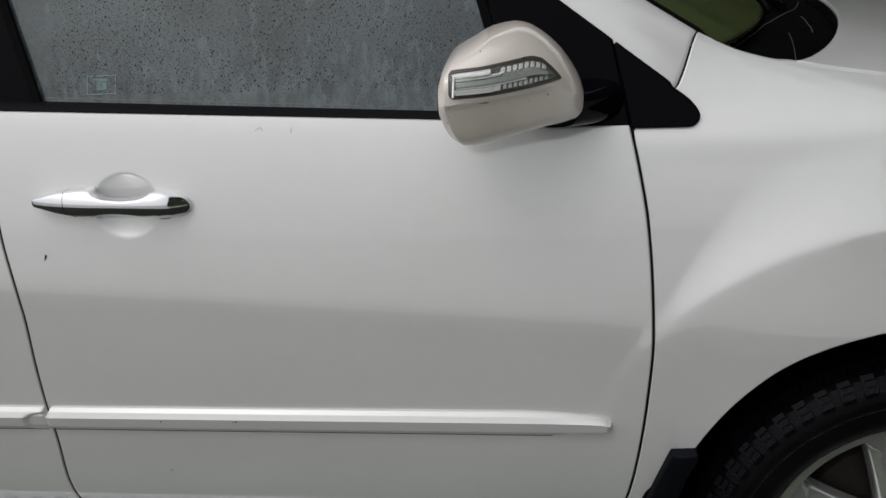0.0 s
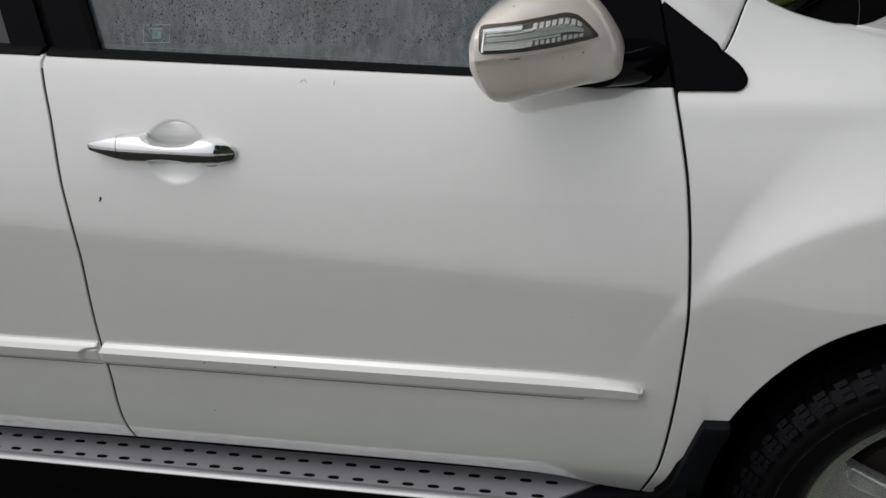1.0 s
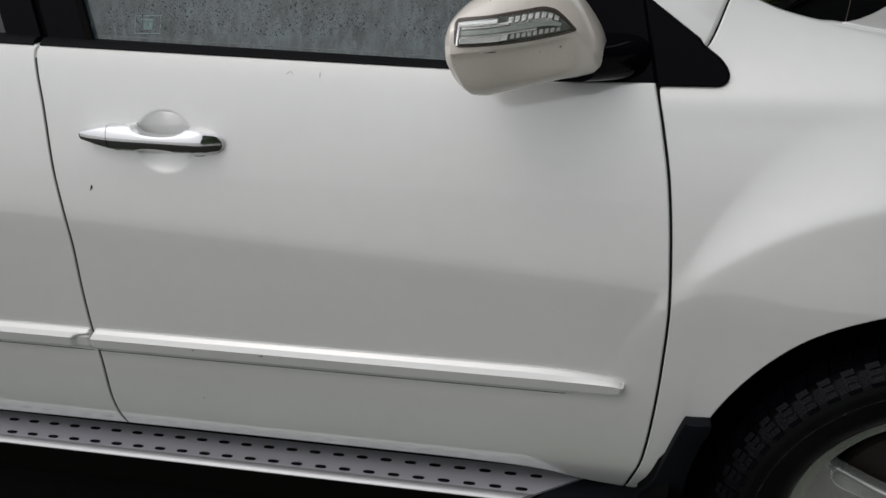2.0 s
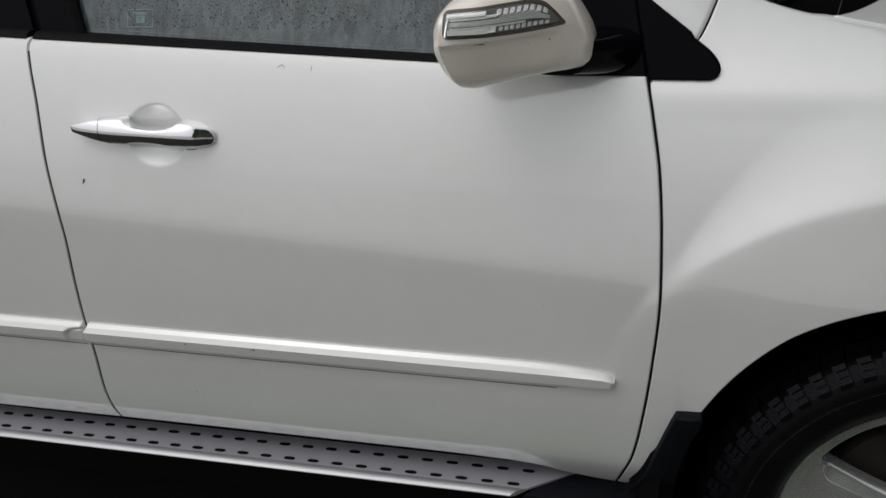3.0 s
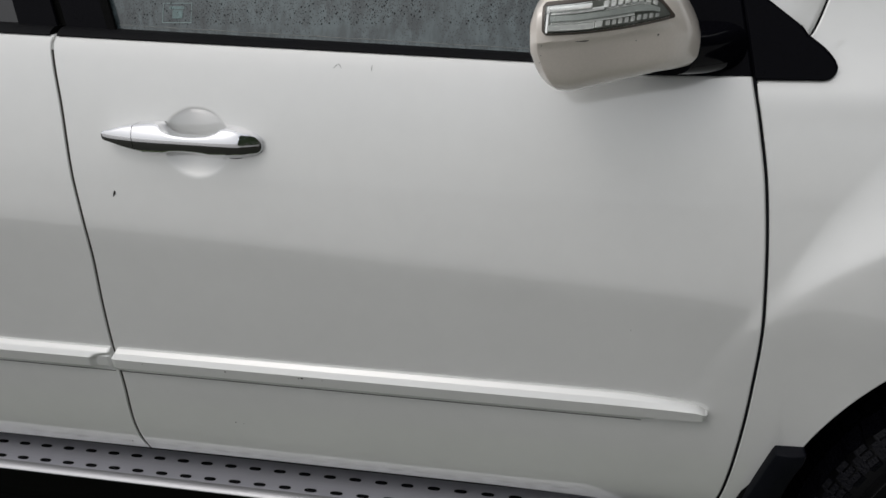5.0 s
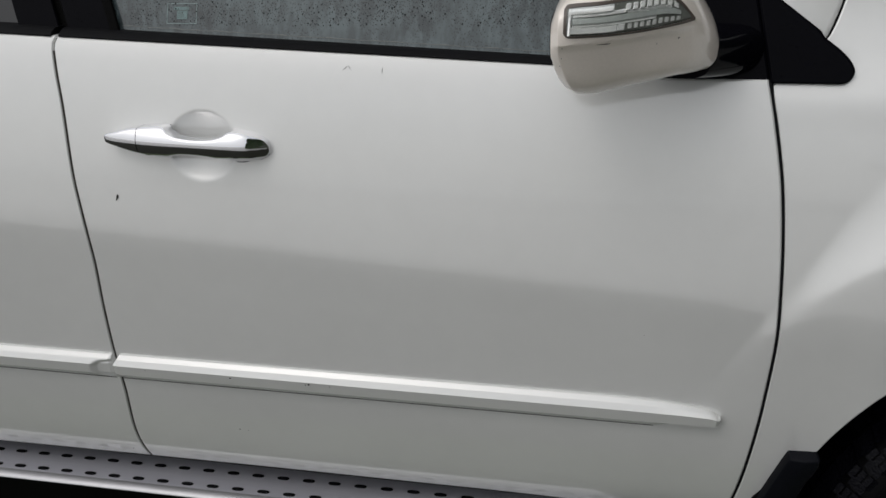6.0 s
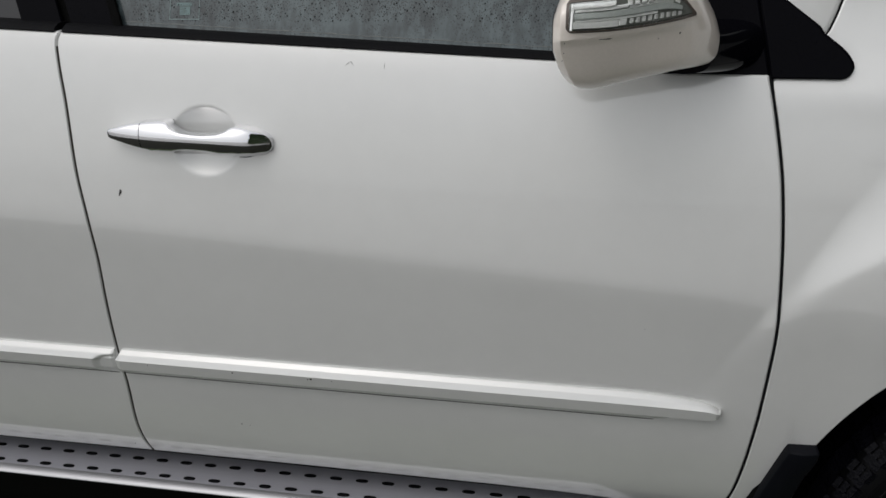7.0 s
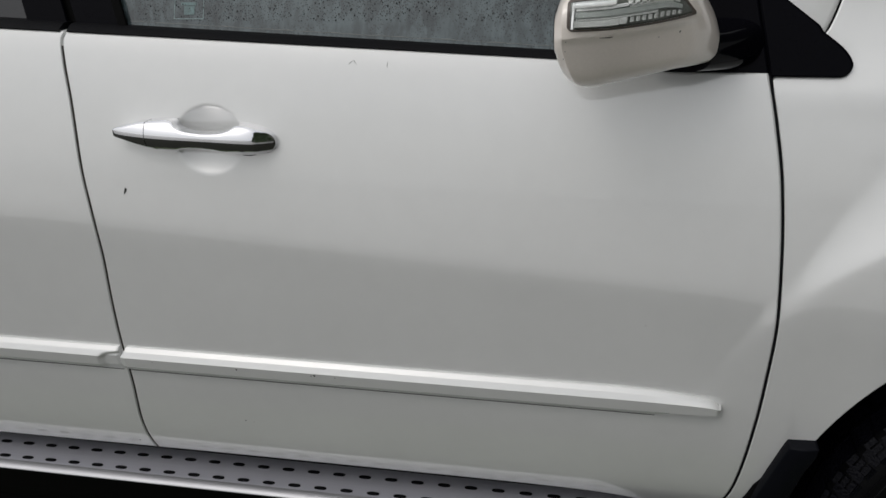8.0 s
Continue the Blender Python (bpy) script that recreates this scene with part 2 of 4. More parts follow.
# on the wing the crease has run out
SOFT_SECTION = pchip([0.36 + 0.02 * i for i in range(48)], [sum(SECTION(min(max(0.36 + 0.02 * i + 0.011 * j, 0.36), 1.30)) for j in range(-4, 5)) / 9 if 0.74 < 0.36 + 0.02 * i < 1.02 else SECTION(0.36 + 0.02 * i) for i in range(48)])
LEAN = pchip((0.45, 0.70, 0.87, 1.146, 1.30), (0.0, 0.034, 0.068, 0.0455, 0.0455))
ARCH_X, ARCH_Z = 0.88, 0.475
ARCH_EDGE = pchip((0.5241, 0.5314, 0.5465, 0.5639, 0.6064, 0.6415, 0.6756, 0.7106, 0.7448, 0.7912, 0.8164, 0.8758), (0.4116, 0.4894, 0.5757, 0.6226, 0.6975, 0.7408, 0.7729, 0.7957, 0.812, 0.8282, 0.8347, 0.8404))
RIDGE_R = 0.513
FLARE_WIDE = pchip((0.36, 0.44, 0.48, 0.517, 0.552, 0.586, 0.62, 0.68, 0.76, 1.2), (0.012, 0.016, 0.024, 0.038, 0.058, 0.082, 0.104, 0.128, 0.142, 0.146))


def flare(x, z):
    """The swollen wheel arch: level up to a ridge round the wheel, then a hollow slope that runs out into the side."""
    r = math.hypot(x - ARCH_X, z - ARCH_Z)
    if x > 1.5 or r > 0.7 or x < 0.36:
        return 0.0
    wide = FLARE_WIDE(x)
    q = (r - RIDGE_R) / wide
    q = 0.5 * (q + math.sqrt(q * q + (0.010 / wide) ** 2))
    # inside the ridge the face leans in towards the wheel
    lean = 0.0110 * (1 - math.exp(-max(RIDGE_R - r, 0) / 0.10))
    return (0.205 * wide * max(1 - q, 0) ** 2 - lean * ease(x, 0.44, 0.60)) * ease(x, 0.37, 0.55)


def body_y(x, z):
    s = z + LEAN(z) * min(x, 0.6)
    fade = ease(x, 0.40, 0.54)
    side = SECTION(s) * (1 - fade) + (SOFT_SECTION(s) * fade if fade > 0 else 0.0)
    return side - flare(x, z) + 0.10 * max(x - 0.85, 0) ** 2 + 0.05 * max(-1.2 - x, 0) ** 2


def belt_low(x):
    return 1.1465 - 0.0455 * x


def belt_high(x):
    return 1.1555 - 0.048 * x


# gaps between the panels, as x over height
FRONT_GAP = pchip((0.43, 0.476, 0.520, 0.608, 0.70, 0.81, 0.90, 0.987, 1.065, 1.123),
                  (0.445, 0.457, 0.470, 0.483, 0.492, 0.498, 0.495, 0.488, 0.475, 0.463))
REAR_GAP = pchip((0.40, 0.453, 0.535, 0.63, 0.69, 0.77, 0.84, 0.90, 0.98, 1.075, 1.134, 1.157, 1.172),
                 (-0.468, -0.465, -0.470, -0.464, -0.466, -0.467, -0.466, -0.469, -0.480, -0.489, -0.499, -0.502, -0.495))
DOOR_FOOT = pchip((-0.8, -0.19, 0.10, 0.26, 0.32, 0.37, 0.44, 0.6), (0.470, 0.475, 0.475, 0.471, 0.463, 0.445, 0.432, 0.426))
HALF = 0.0025


def recess(x, z):
    """The bowl behind the door handle."""
    d = math.hypot((x + 0.2790) / 0.0515, (z - 1.0275) / 0.0470)
    return 0.0108 * max(0.0, 1 - d ** 2.1) + 0.0006 * (1 - ease(d, 0.94, 1.02))


def door_point(u, v, left, right, foot, top, bowl):
    z = 0.46 + 0.69 * v
    for _ in range(3):
        x = left(z) + (right(z) - left(z)) * u
        z = foot(x) + (top(x) - foot(x)) * v
    return x, body_y(x, z) + (recess(x, z) if bowl else 0.0), z


car = new("car")
car.location = CAR_AT
tagged(car, "white pearl SUV, wet and dirty, parked on the ground", "car")


# ---- doors ----
def door_panel(name, left, right, top, bowl, label, n=(340, 230)):
    edge = [0, 0.0015, 0.004, 0.008]
    us = edge + [0.012 + 0.976 * i / n[0] for i in range(n[0] + 1)] + [1 - e for e in reversed(edge)]
    vs = edge + [0.012 + 0.976 * i / n[1] for i in range(n[1] + 1)] + [1 - e for e in reversed(edge)]
    return sheet(name, lambda u, v: door_point(u, v, left, right, DOOR_FOOT, top, bowl), 0, 0, PAINT, car, label, us=us, vs=vs)


REAR_END = pchip((0.40, 0.70, 0.85, 1.0, 1.2), (-1.28, -1.40, -1.46, -1.48, -1.48))
front_door = door_panel("front_door", lambda z: REAR_GAP(z) + HALF + 0.0007, lambda z: FRONT_GAP(z) - HALF - 0.0015, lambda x: belt_low(x) - 0.001 - (belt_low(x) - 1.1215) * ease(x, 0.26, 0.33), True, "white painted front door with a scooped handle recess")
rear_door = door_panel("rear_door", REAR_END, lambda z: REAR_GAP(z) - HALF - 0.0007, lambda x: belt_low(x) - 0.001, False, "white painted rear door", (90, 60))


STRIP_RIM = ((0.0178, 0.004), (0.0170, -0.0035), (0.0112, -0.0092), (0.0028, -0.0148), (-0.0060, -0.0137), (-0.0145, -0.0125), (-0.0165, -0.0108), (-0.0270, -0.0005), (-0.0275, 0.004))


def strip_out(h):
    """How far the strip stands out at a height over its middle line."""
    hs, ds = zip(*reversed(STRIP_RIM))
    return -float(np.interp(h, hs, ds))


def moulding(name, x0, x1, parent, taper, label):
    """A rubbing strip of three facets along the door: a slope above, an upright face and an undercut. One kind ends in a thin
    tip, the other in a round hollow cut into its faces."""
    rows = []
    n = 220
    heights = [h for h, d in STRIP_RIM] if taper else sorted({h for h, d in STRIP_RIM} | {round(-0.0265 + 0.0013 * j, 5) for j in range(34)}, reverse=True)
    for i in range(n + 1):
        x = x0 + (x1 - x0) * (1 - (1 - i / n) ** 1.6)
        k = 1 - 0.80 * max(0, (x - x1 + 0.17) / 0.17) ** 2.6 if taper else 1.0
        under_k = 1 - 0.5 * ease(x, x1 - 0.10, x1 - 0.01) if taper else 1.0
        end = min(1.0, 0.55 + 0.45 * math.sqrt(max(x1 - x, 0) / 0.006), (x - x0) / 0.0008 + 0.85)
        base = 0.6745 - 0.003 * x
        ring = []
        for h in heights:
            out = strip_out(h) * (end if strip_out(h) > 0 else 1)
            z = h * (k if h > 0 else (under_k if h < -0.0145 else 1.0))
            z = base + z * (0.75 + 0.25 * end if taper else 1)
            if taper and x > x1 - 0.022:
                # the rounded tip
                z = base - 0.006 + (z - base + 0.006) * max(0.30, 1 - ((x - x1 + 0.022) / 0.022) ** 2.6) ** 0.5
            if not taper and out > 0:
                d = (abs((x - x1 - 0.012) / 0.050) ** 3.2 + abs((h + 0.009) / 0.0205) ** 3.2) ** (1 / 3.2)
                out *= 1 - 0.40 * ease(1 - d, 0.0, 0.26)
            # the rear end of the upper slope is cut at an angle
            sx = max(x, x0 + 0.6 * max(z - base - 0.0028, 0)) if taper else x
            ring.append((sx, body_y(x, z) - out, z))
        rows.append(ring)
    return part(name, loft(rows), PAINT, parent, label, smooth=not taper)


moulding("side_moulding", -0.4655, 0.438, front_door, True, "white rubbing strip with a tapered front end")
moulding("side_moulding", -1.36, -0.4695, rear_door, False, "white rubbing strip with a scooped end")


sheet("inner_lining", lambda u, v: (-1.5 + 2.0 * u, SECTION(0.43 + 0.70 * v) + 0.024, 0.43 + 0.69 * v), 40, 24, DARK, car, "", thick=0)

# ---- fender ----
UP_Y = pchip((1.04, 1.07, 1.10, 1.13, 1.17, 1.21, 1.25, 1.34, 1.60, 2.05), (0.0195, 0.0275, 0.038, 0.055, 0.083, 0.112, 0.140, 0.23, 0.48, 0.93))
UP_Z = pchip((1.04, 1.07, 1.10, 1.13, 1.17, 1.21, 1.25, 1.34, 1.60, 2.05), (1.04, 1.07, 1.0985, 1.1235, 1.152, 1.174, 1.188, 1.206, 1.235, 1.255))


def shoulder(x, q):
    """The side of the wing and its rounded top; q is the height up to 1.06 and then runs on over the top."""
    fall = -0.15 * (x - 0.70) * ease(q, 1.11, 1.24) - 0.12 * max(x - 1.1, 0) ** 2 * ease(q, 0.95, 1.15)
    rise = 0.03 * (max(0.80 - x, 0) / 0.24) ** 2.5 * ease(q, 1.14, 1.25)
    if q <= 1.06:
        return body_y(x, q), q + fall
    k = ease(q, 1.06, 1.12)
    return (1 - k) * body_y(x, min(q, 1.12)) + k * (UP_Y(q) + 0.10 * max(x - 0.85, 0) ** 2), UP_Z(q) + fall + rise


WING_BACK = pchip((1.12, 1.17, 1.245, 1.29), (0.4680, 0.5335, 0.5660, 0.583))
INNER_EDGE = pchip((0.45, 0.53, 0.567, 0.60, 0.64, 0.68, 0.705, 0.80, 1.8), (1.165, 1.190, 1.245, 1.238, 1.233, 1.234, 1.243, 1.245, 1.245))


def fender_foot(x):
    return ARCH_EDGE(x if x < 0.8758 else 2 * 0.8758 - x)


def fender_point(u, v):
    w = 0.30 * u + 0.70 * u ** 3
    top = INNER_EDGE(0.567 + (1.72 - 0.567) * w)
    q = 0.9
    for _ in range(30):
        x0 = FRONT_GAP(q) + HALF + 0.0003 if q <= 1.12 else WING_BACK(q)
        x = x0 + (1.72 - x0) * w
        q += 0.6 * (fender_foot(x) + (top - fender_foot(x)) * v - q)
    y, z = shoulder(x, q)
    return x, y, z


edge = [0, 0.001, 0.003]
front_fender = sheet("front_fender", fender_point, 0, 0, PAINT, car, "white front wing with a flared wheel arch", thick=0.02,
                     us=edge + [0.006 + 0.991 * i / 170 for i in range(171)], vs=[0, 0.003, 0.007] + [0.013 + 0.984 * i / 110 for i in range(111)])

# rear quarter, bonnet, roof, windscreen, far side: plain closing panels
TAIL_X, REAR_WHEEL_X = -2.86, -1.902


def side_y(z):
    return SECTION(z) if z < 1.15 else SECTION(1.15) + 0.42 * (z - 1.15)


def tail_x(z):
    return TAIL_X + 0.05 * max(0.7 - z, 0) + 0.42 * max(z - 1.12, 0)


def quarter_point(u, v):
    z = 0.6
    for _ in range(4):
        x = tail_x(z) + (REAR_END(z) - 0.006 - tail_x(z)) * u
        d = abs(x - REAR_WHEEL_X)
        foot = 0.40 + math.sqrt(0.40 ** 2 - d * d) if d < 0.40 else 0.42
        z = foot + (1.16 - foot) * v
    return x, side_y(z) + 0.10 * (1 - u) ** 5 - 0.02 * ease(0.52 - math.hypot(x - REAR_WHEEL_X, z - 0.4), 0, 0.1), z


def quarter_pillar(u, v):
    z = 1.16 + 0.56 * v
    x1 = -1.44 - 0.15 * v
    x = tail_x(z) + (x1 - tail_x(z)) * u
    return x, side_y(z) + 0.10 * (1 - u) ** 5, z


sheet("rear_quarter", quarter_point, 80, 30, PAINT, car, "white rear wing")
sheet("quarter_panel", quarter_pillar, 40, 16, PAINT, car)
sheet("quarter_window", lambda u, v: (-2.36 + 0.14 * v + (0.80 - 0.22 * v) * u, side_y(1.22 + 0.42 * v) - 0.004, 1.22 + 0.42 * v), 12, 8, TINT, car, "dark tinted quarter window", thick=0.003)


def bonnet_point(u, v):
    y = 0.1405 + (0.94 - 0.1405) * v
    back = 0.706 + 0.215 * max(1 - ((0.94 - y) / 0.80) ** 2, 0) ** 0.75
    x = back + (1.76 - 0.10 * (1 - v) ** 2 - back) * u
    q = 1.2535 + 0.7965 * v
    return x, y, shoulder(x, q)[1]


def mirrored(fn):
    return lambda u, v: (fn(u, v)[0], 1.88 - fn(u, v)[1], fn(u, v)[2])


def both_sides(name, fn, nu, nv, material, label, back=(0, 0, -1), thick=0.006):
    """One panel right across the car: fn gives the near half."""
    def across(u, v):
        x, y, z = fn(u, 2 * v if v <= 0.5 else 2 - 2 * v)
        return (x, y, z) if v <= 0.5 else (x, 1.88 - y, z)
    return sheet(name, across, nu, nv, material, car, label, back=back, thick=thick)


both_sides("bonnet", bonnet_point, 50, 60, PAINT, "white bonnet", back=(0, 0, -1))


def screen_z(x, y):
    return 1.225 + 0.58 * (0.575 + 0.2 * (1 - ((0.94 - y) / 0.80) ** 2) - x)


def screen_point(u, v):
    # u up the glass, v from the side to the middle
    x_low = 0.600 + 0.2 * (1 - ((0.94 - (0.12 + 0.82 * v)) / 0.80) ** 2)
    x = x_low - 1.0 * u
    side = 0.135 + 0.17 * u
    y = side + (0.94 - side) * v
    return x, y, screen_z(x, y)


both_sides("windscreen", screen_point, 30, 40, SCREEN, "dark windscreen with green reflections painted into its colour")


def cowl_point(u, v):
    y = 0.118 + 0.822 * v
    k = 1 - ((0.94 - y) / 0.80) ** 2
    a, b = 0.566 + 0.2 * k, 0.703 + 0.214 * max(k, 0) ** 0.75
    x = a + (b - a) * u
    return x, y, 1.166 + 0.014 * math.sin(math.pi * u) + 0.03 * v ** 0.5


both_sides("cowl", cowl_point, 16, 40, SCUTTLE, "black plastic scuttle panel at the foot of the windscreen")


def rod(name, points, r, material, parent, label=""):
    """A thin round rod through a few points."""
    rows = []
    pts = [Vector(p) for p in points]
    for i, p in enumerate(pts):
        d = (pts[min(i + 1, len(pts) - 1)] - pts[max(i - 1, 0)]).normalized()
        a = d.orthogonal().normalized()
        b = d.cross(a)
        rows.append([p + r * (math.cos(t) * a + math.sin(t) * b) for t in [2 * math.pi * k / 10 for k in range(10)]])
    return part(name, loft(rows), material, parent, label)


# a dark bead draws both the joint and the shadow below each strip
for x0, x1, door in ((-0.463, 0.350, front_door), (-1.35, -0.472, rear_door)):
    rod("strip_joint_shadow", [(x, body_y(x, 0.6745 - 0.003 * x - 0.0282) + 0.0002, 0.6745 - 0.003 * x - 0.0282) for x in [x0 + (x1 - x0) * i / 40 for i in range(41)]], 0.0006, SEAL, door, "thin dark joint and shadow line under the rubbing strip")
rod("door_seal", [(REAR_GAP(z), body_y(REAR_GAP(z), z) + 0.0030, z) for z in [0.470 + 0.0170 * i for i in range(41)]], 0.0020, SEAL, rear_door, "dark rubber seal in the gap between the doors")
rod("door_gap_seal", [(FRONT_GAP(z) - 0.0002, body_y(FRONT_GAP(z), z) + 0.0034, z) for z in [0.440 + 0.0170 * i for i in range(41)]], 0.0024, RUBBER, front_door, "black rubber seal in the gap before the door")
rod("wing_seam", [Vector((WING_BACK(q) - 0.0028, *shoulder(WING_BACK(q), q))) + Vector((0, 0.0022, -0.0018)) for q in [1.158 + 0.0094 * i for i in range(11)]], 0.0021, DARK, car, "dark gap between the pillar and the wing")


def on_cowl(points, lift=0.0006):
    """Points on the scuttle panel, from x and y."""
    out = []
    for x, y in points:
        v = (y - 0.118) / 0.822
        k = 1 - ((0.94 - y) / 0.80) ** 2
        a, b = 0.566 + 0.2 * k, 0.703 + 0.214 * max(k, 0) ** 0.75
        out.append((x, y, cowl_point((x - a) / (b - a), v)[2] + lift))
    return out


rod("scuttle_seam", on_cowl([(0.644, 0.310), (0.671, 0.358), (0.690, 0.395), (0.712, 0.437), (0.730, 0.475), (0.744, 0.509), (0.760, 0.530), (0.777, 0.561), (0.805, 0.610), (0.837, 0.667)]), 0.0011, BEZEL, car, "beaded brown seam on the scuttle")
rod("scuttle_seam", on_cowl([(0.837, 0.667), (0.862, 0.740), (0.884, 0.816)]), 0.0012, BEZEL, car, "thin brown seam on the scuttle")
rod("scuttle_seam", on_cowl([(0.757, 0.386), (0.750, 0.345), (0.743, 0.305), (0.732, 0.250), (0.721, 0.197), (0.712, 0.155)]), 0.0007, BEZEL, car, "pale seam down the scuttle")
rod("scuttle_streak", on_cowl([(0.826, 0.574), (0.824, 0.540), (0.818, 0.504), (0.812, 0.455), (0.803, 0.411)]), 0.0010, BEZEL, car, "pale water streak on the scuttle")
wiper = rod("wiper_arm", on_cowl([(0.842, 0.985), (0.839, 0.930), (0.832, 0.870), (0.825, 0.814), (0.819, 0.750), (0.813, 0.686), (0.808, 0.640)], 0.010), 0.0075, PIANO, car, "black wiper arm")
rod("wiper_blade", on_cowl([(0.818, 0.985), (0.812, 0.900), (0.803, 0.814), (0.792, 0.720), (0.780, 0.640)], 0.012), 0.0040, RUBBER, wiper)
both_sides("roof", lambda u, v: (-0.34 - 2.26 * u, 0.288 + 0.08 * u ** 6 + (0.652 - 0.08 * u ** 6) * v, 1.722 + 0.07 * math.sin(math.pi * v / 2) ** 0.7 - 0.03 * u * u + 0.02 * math.sin(math.pi * u)), 30, 40, PAINT, "white roof")


def pillar_chord(u, v):
    # from the black trim's upper edge to the edge of the windscreen
    s = 0.0 + 1.0 * v
    ax, az = 0.5265 - 0.818 * s, 1.1695 + 0.60 * s
    ay = 0.058 + 0.38 * (az - 1.13)
    bx, by = 0.5615 - 0.93 * s, 0.139 + 0.17 * s
    bz = screen_z(bx, by) + 0.004
    bow = 0.012 * math.sin(math.pi * u)
    return Vector((ax + (bx - ax) * u + bow * 0.5, ay + (by - ay) * u - bow, az + (bz - az) * u + bow * 0.6))


def pillar_point(u, v):
    p = pillar_chord(u, v)
    if v < 0.3:
        # its foot lies flush with the edge of the wing
        q = 1.160 + 0.090 * u
        x = WING_BACK(q) - 0.0055
        foot = Vector((x, *shoulder(x, q)))
        p += (foot - pillar_chord(u, 0.0)) * (1 - v / 0.3) ** 2
    return tuple(p)


pillar = sheet("windscreen_pillar", pillar_point, 10, 40, PAINT, car, "white pillar beside the windscreen", thick=0.02)
rod("windscreen_seal", [Vector((x, *shoulder(x, INNER_EDGE(x)))) + Vector((0, 0.004, -0.004)) for x in (0.625, 0.61, 0.595, 0.58)] + [Vector(pillar_point(1, i / 30)) + Vector((0.003, 0.003, -0.0005)) for i in range(31)], 0.0045, DARK, pillar, "black rubber seal beside the glass")
sheet("roof_rail", lambda u, v: (-0.30 - 1.25 * u, 0.275 + 0.03 * v, 1.69 + 0.035 * v), 20, 4, PAINT, car)

# the far side, as plain panels
FAR = (0, -1, 0)
sheet("far_wing", mirrored(fender_point), 60, 40, PAINT, car, "white front wing", back=FAR)
sheet("far_doors", lambda u, v: (REAR_END(0.44 + 0.7 * v) + (FRONT_GAP(min(0.44 + 0.7 * v, 1.12)) - REAR_END(0.44 + 0.7 * v)) * u, 1.88 - SECTION(0.44 + 0.70 * v), 0.44 + 0.70 * v), 40, 30, PAINT, car, "white painted doors", back=FAR)
sheet("far_quarter", mirrored(quarter_point), 80, 30, PAINT, car, back=FAR)
sheet("far_quarter_panel", mirrored(quarter_pillar), 40, 16, PAINT, car, back=FAR)
sheet("far_windows", lambda u, v: (-1.46 - 0.12 * v + (1.86 - 0.70 * v) * u, 1.88 - side_y(1.14 + 0.56 * v), 1.14 + 0.56 * v), 20, 8, TINT, car, "dark tinted side windows", back=FAR)
sheet("far_pillar", mirrored(pillar_point), 10, 20, PAINT, car, back=FAR)
sheet("far_rail", lambda u, v: (-0.30 - 1.25 * u, 1.88 - 0.275 - 0.03 * v, 1.69 + 0.035 * v), 20, 4, PAINT, car, back=FAR)


def nose_point(u, v):
    y = 0.075 + 1.73 * u
    k = min(max((min(y, 1.88 - y) - 0.1425) / 0.7975, 0), 1)
    x = 1.762 - 0.10 * (1 - k) ** 2
    top = shoulder(x, 1.2535 + 0.7965 * k)[1] - 1.0 * max(0.1425 - min(y, 1.88 - y), 0)
    return x + 0.06 * math.sin(math.pi * v) ** 0.6 - 0.05 * (1 - v) ** 3, y, 0.34 + (top - 0.34) * v


sheet("nose", nose_point, 40, 20, PAINT, car, back=(-1, 0, 0))


def tail_point(u, v):
    z = 0.42 + 1.285 * v
    y0 = side_y(z) + 0.10
    return tail_x(z) - 0.05 * math.sin(math.pi * u) ** 0.5, y0 + (1.88 - 2 * y0) * u, z


tailgate = sheet("tailgate", tail_point, 30, 30, PAINT, car, "white tailgate", back=(1, 0, 0))
sheet("rear_screen", lambda u, v: tuple(a - b for a, b in zip(tail_point(0.12 + 0.76 * u, 0.60 + 0.34 * v), (0.004, 0, 0))), 20, 10, TINT, car, "dark tinted rear screen", thick=0.003, back=(1, 0, 0))
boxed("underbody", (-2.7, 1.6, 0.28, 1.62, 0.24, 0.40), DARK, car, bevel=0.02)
boxed("cabin_floor", (-2.6, 0.55, 0.22, 1.66, 0.43, 0.47), CLOTH, car)
boxed("dashboard", (0.30, 0.62, 0.20, 1.68, 0.80, 1.14), CLOTH, car, bevel=0.05)
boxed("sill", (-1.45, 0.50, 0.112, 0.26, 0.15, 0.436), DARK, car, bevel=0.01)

# ---- belt strips, windows, pillars ----


def strip(name, x0, x1, low, high, offset, material, parent, label="", bulge=0.004, n=60):
    """A black weatherstrip with a rounded face along the belt line."""
    rows = []
    for i in range(n + 1):
        x = x0 + (x1 - x0) * i / n
        ring = []
        for k in range(7):
            f = k / 6
            z = low(x) + (high(x) - low(x)) * f
            ring.append((x, 0.047 + 0.016 * f + offset - bulge * math.sin(math.pi * f) ** 0.5, z))
        ring += [(x, 0.085 + offset, high(x) - 0.001), (x, 0.085 + offset, low(x) + 0.0)]
        rows.append(ring)
    return part(name, loft(rows), material, parent, label)


strip("belt_strip", -0.4935, 0.36, belt_low, belt_high, 0, RUBBER, front_door, "black weatherstrip under the window")
strip("belt_strip", -1.45, -0.5055, belt_low, belt_high, 0, RUBBER, rear_door, "black weatherstrip under the rear window")


def glass_y(z):
    return 0.078 + 0.42 * (z - 1.175)


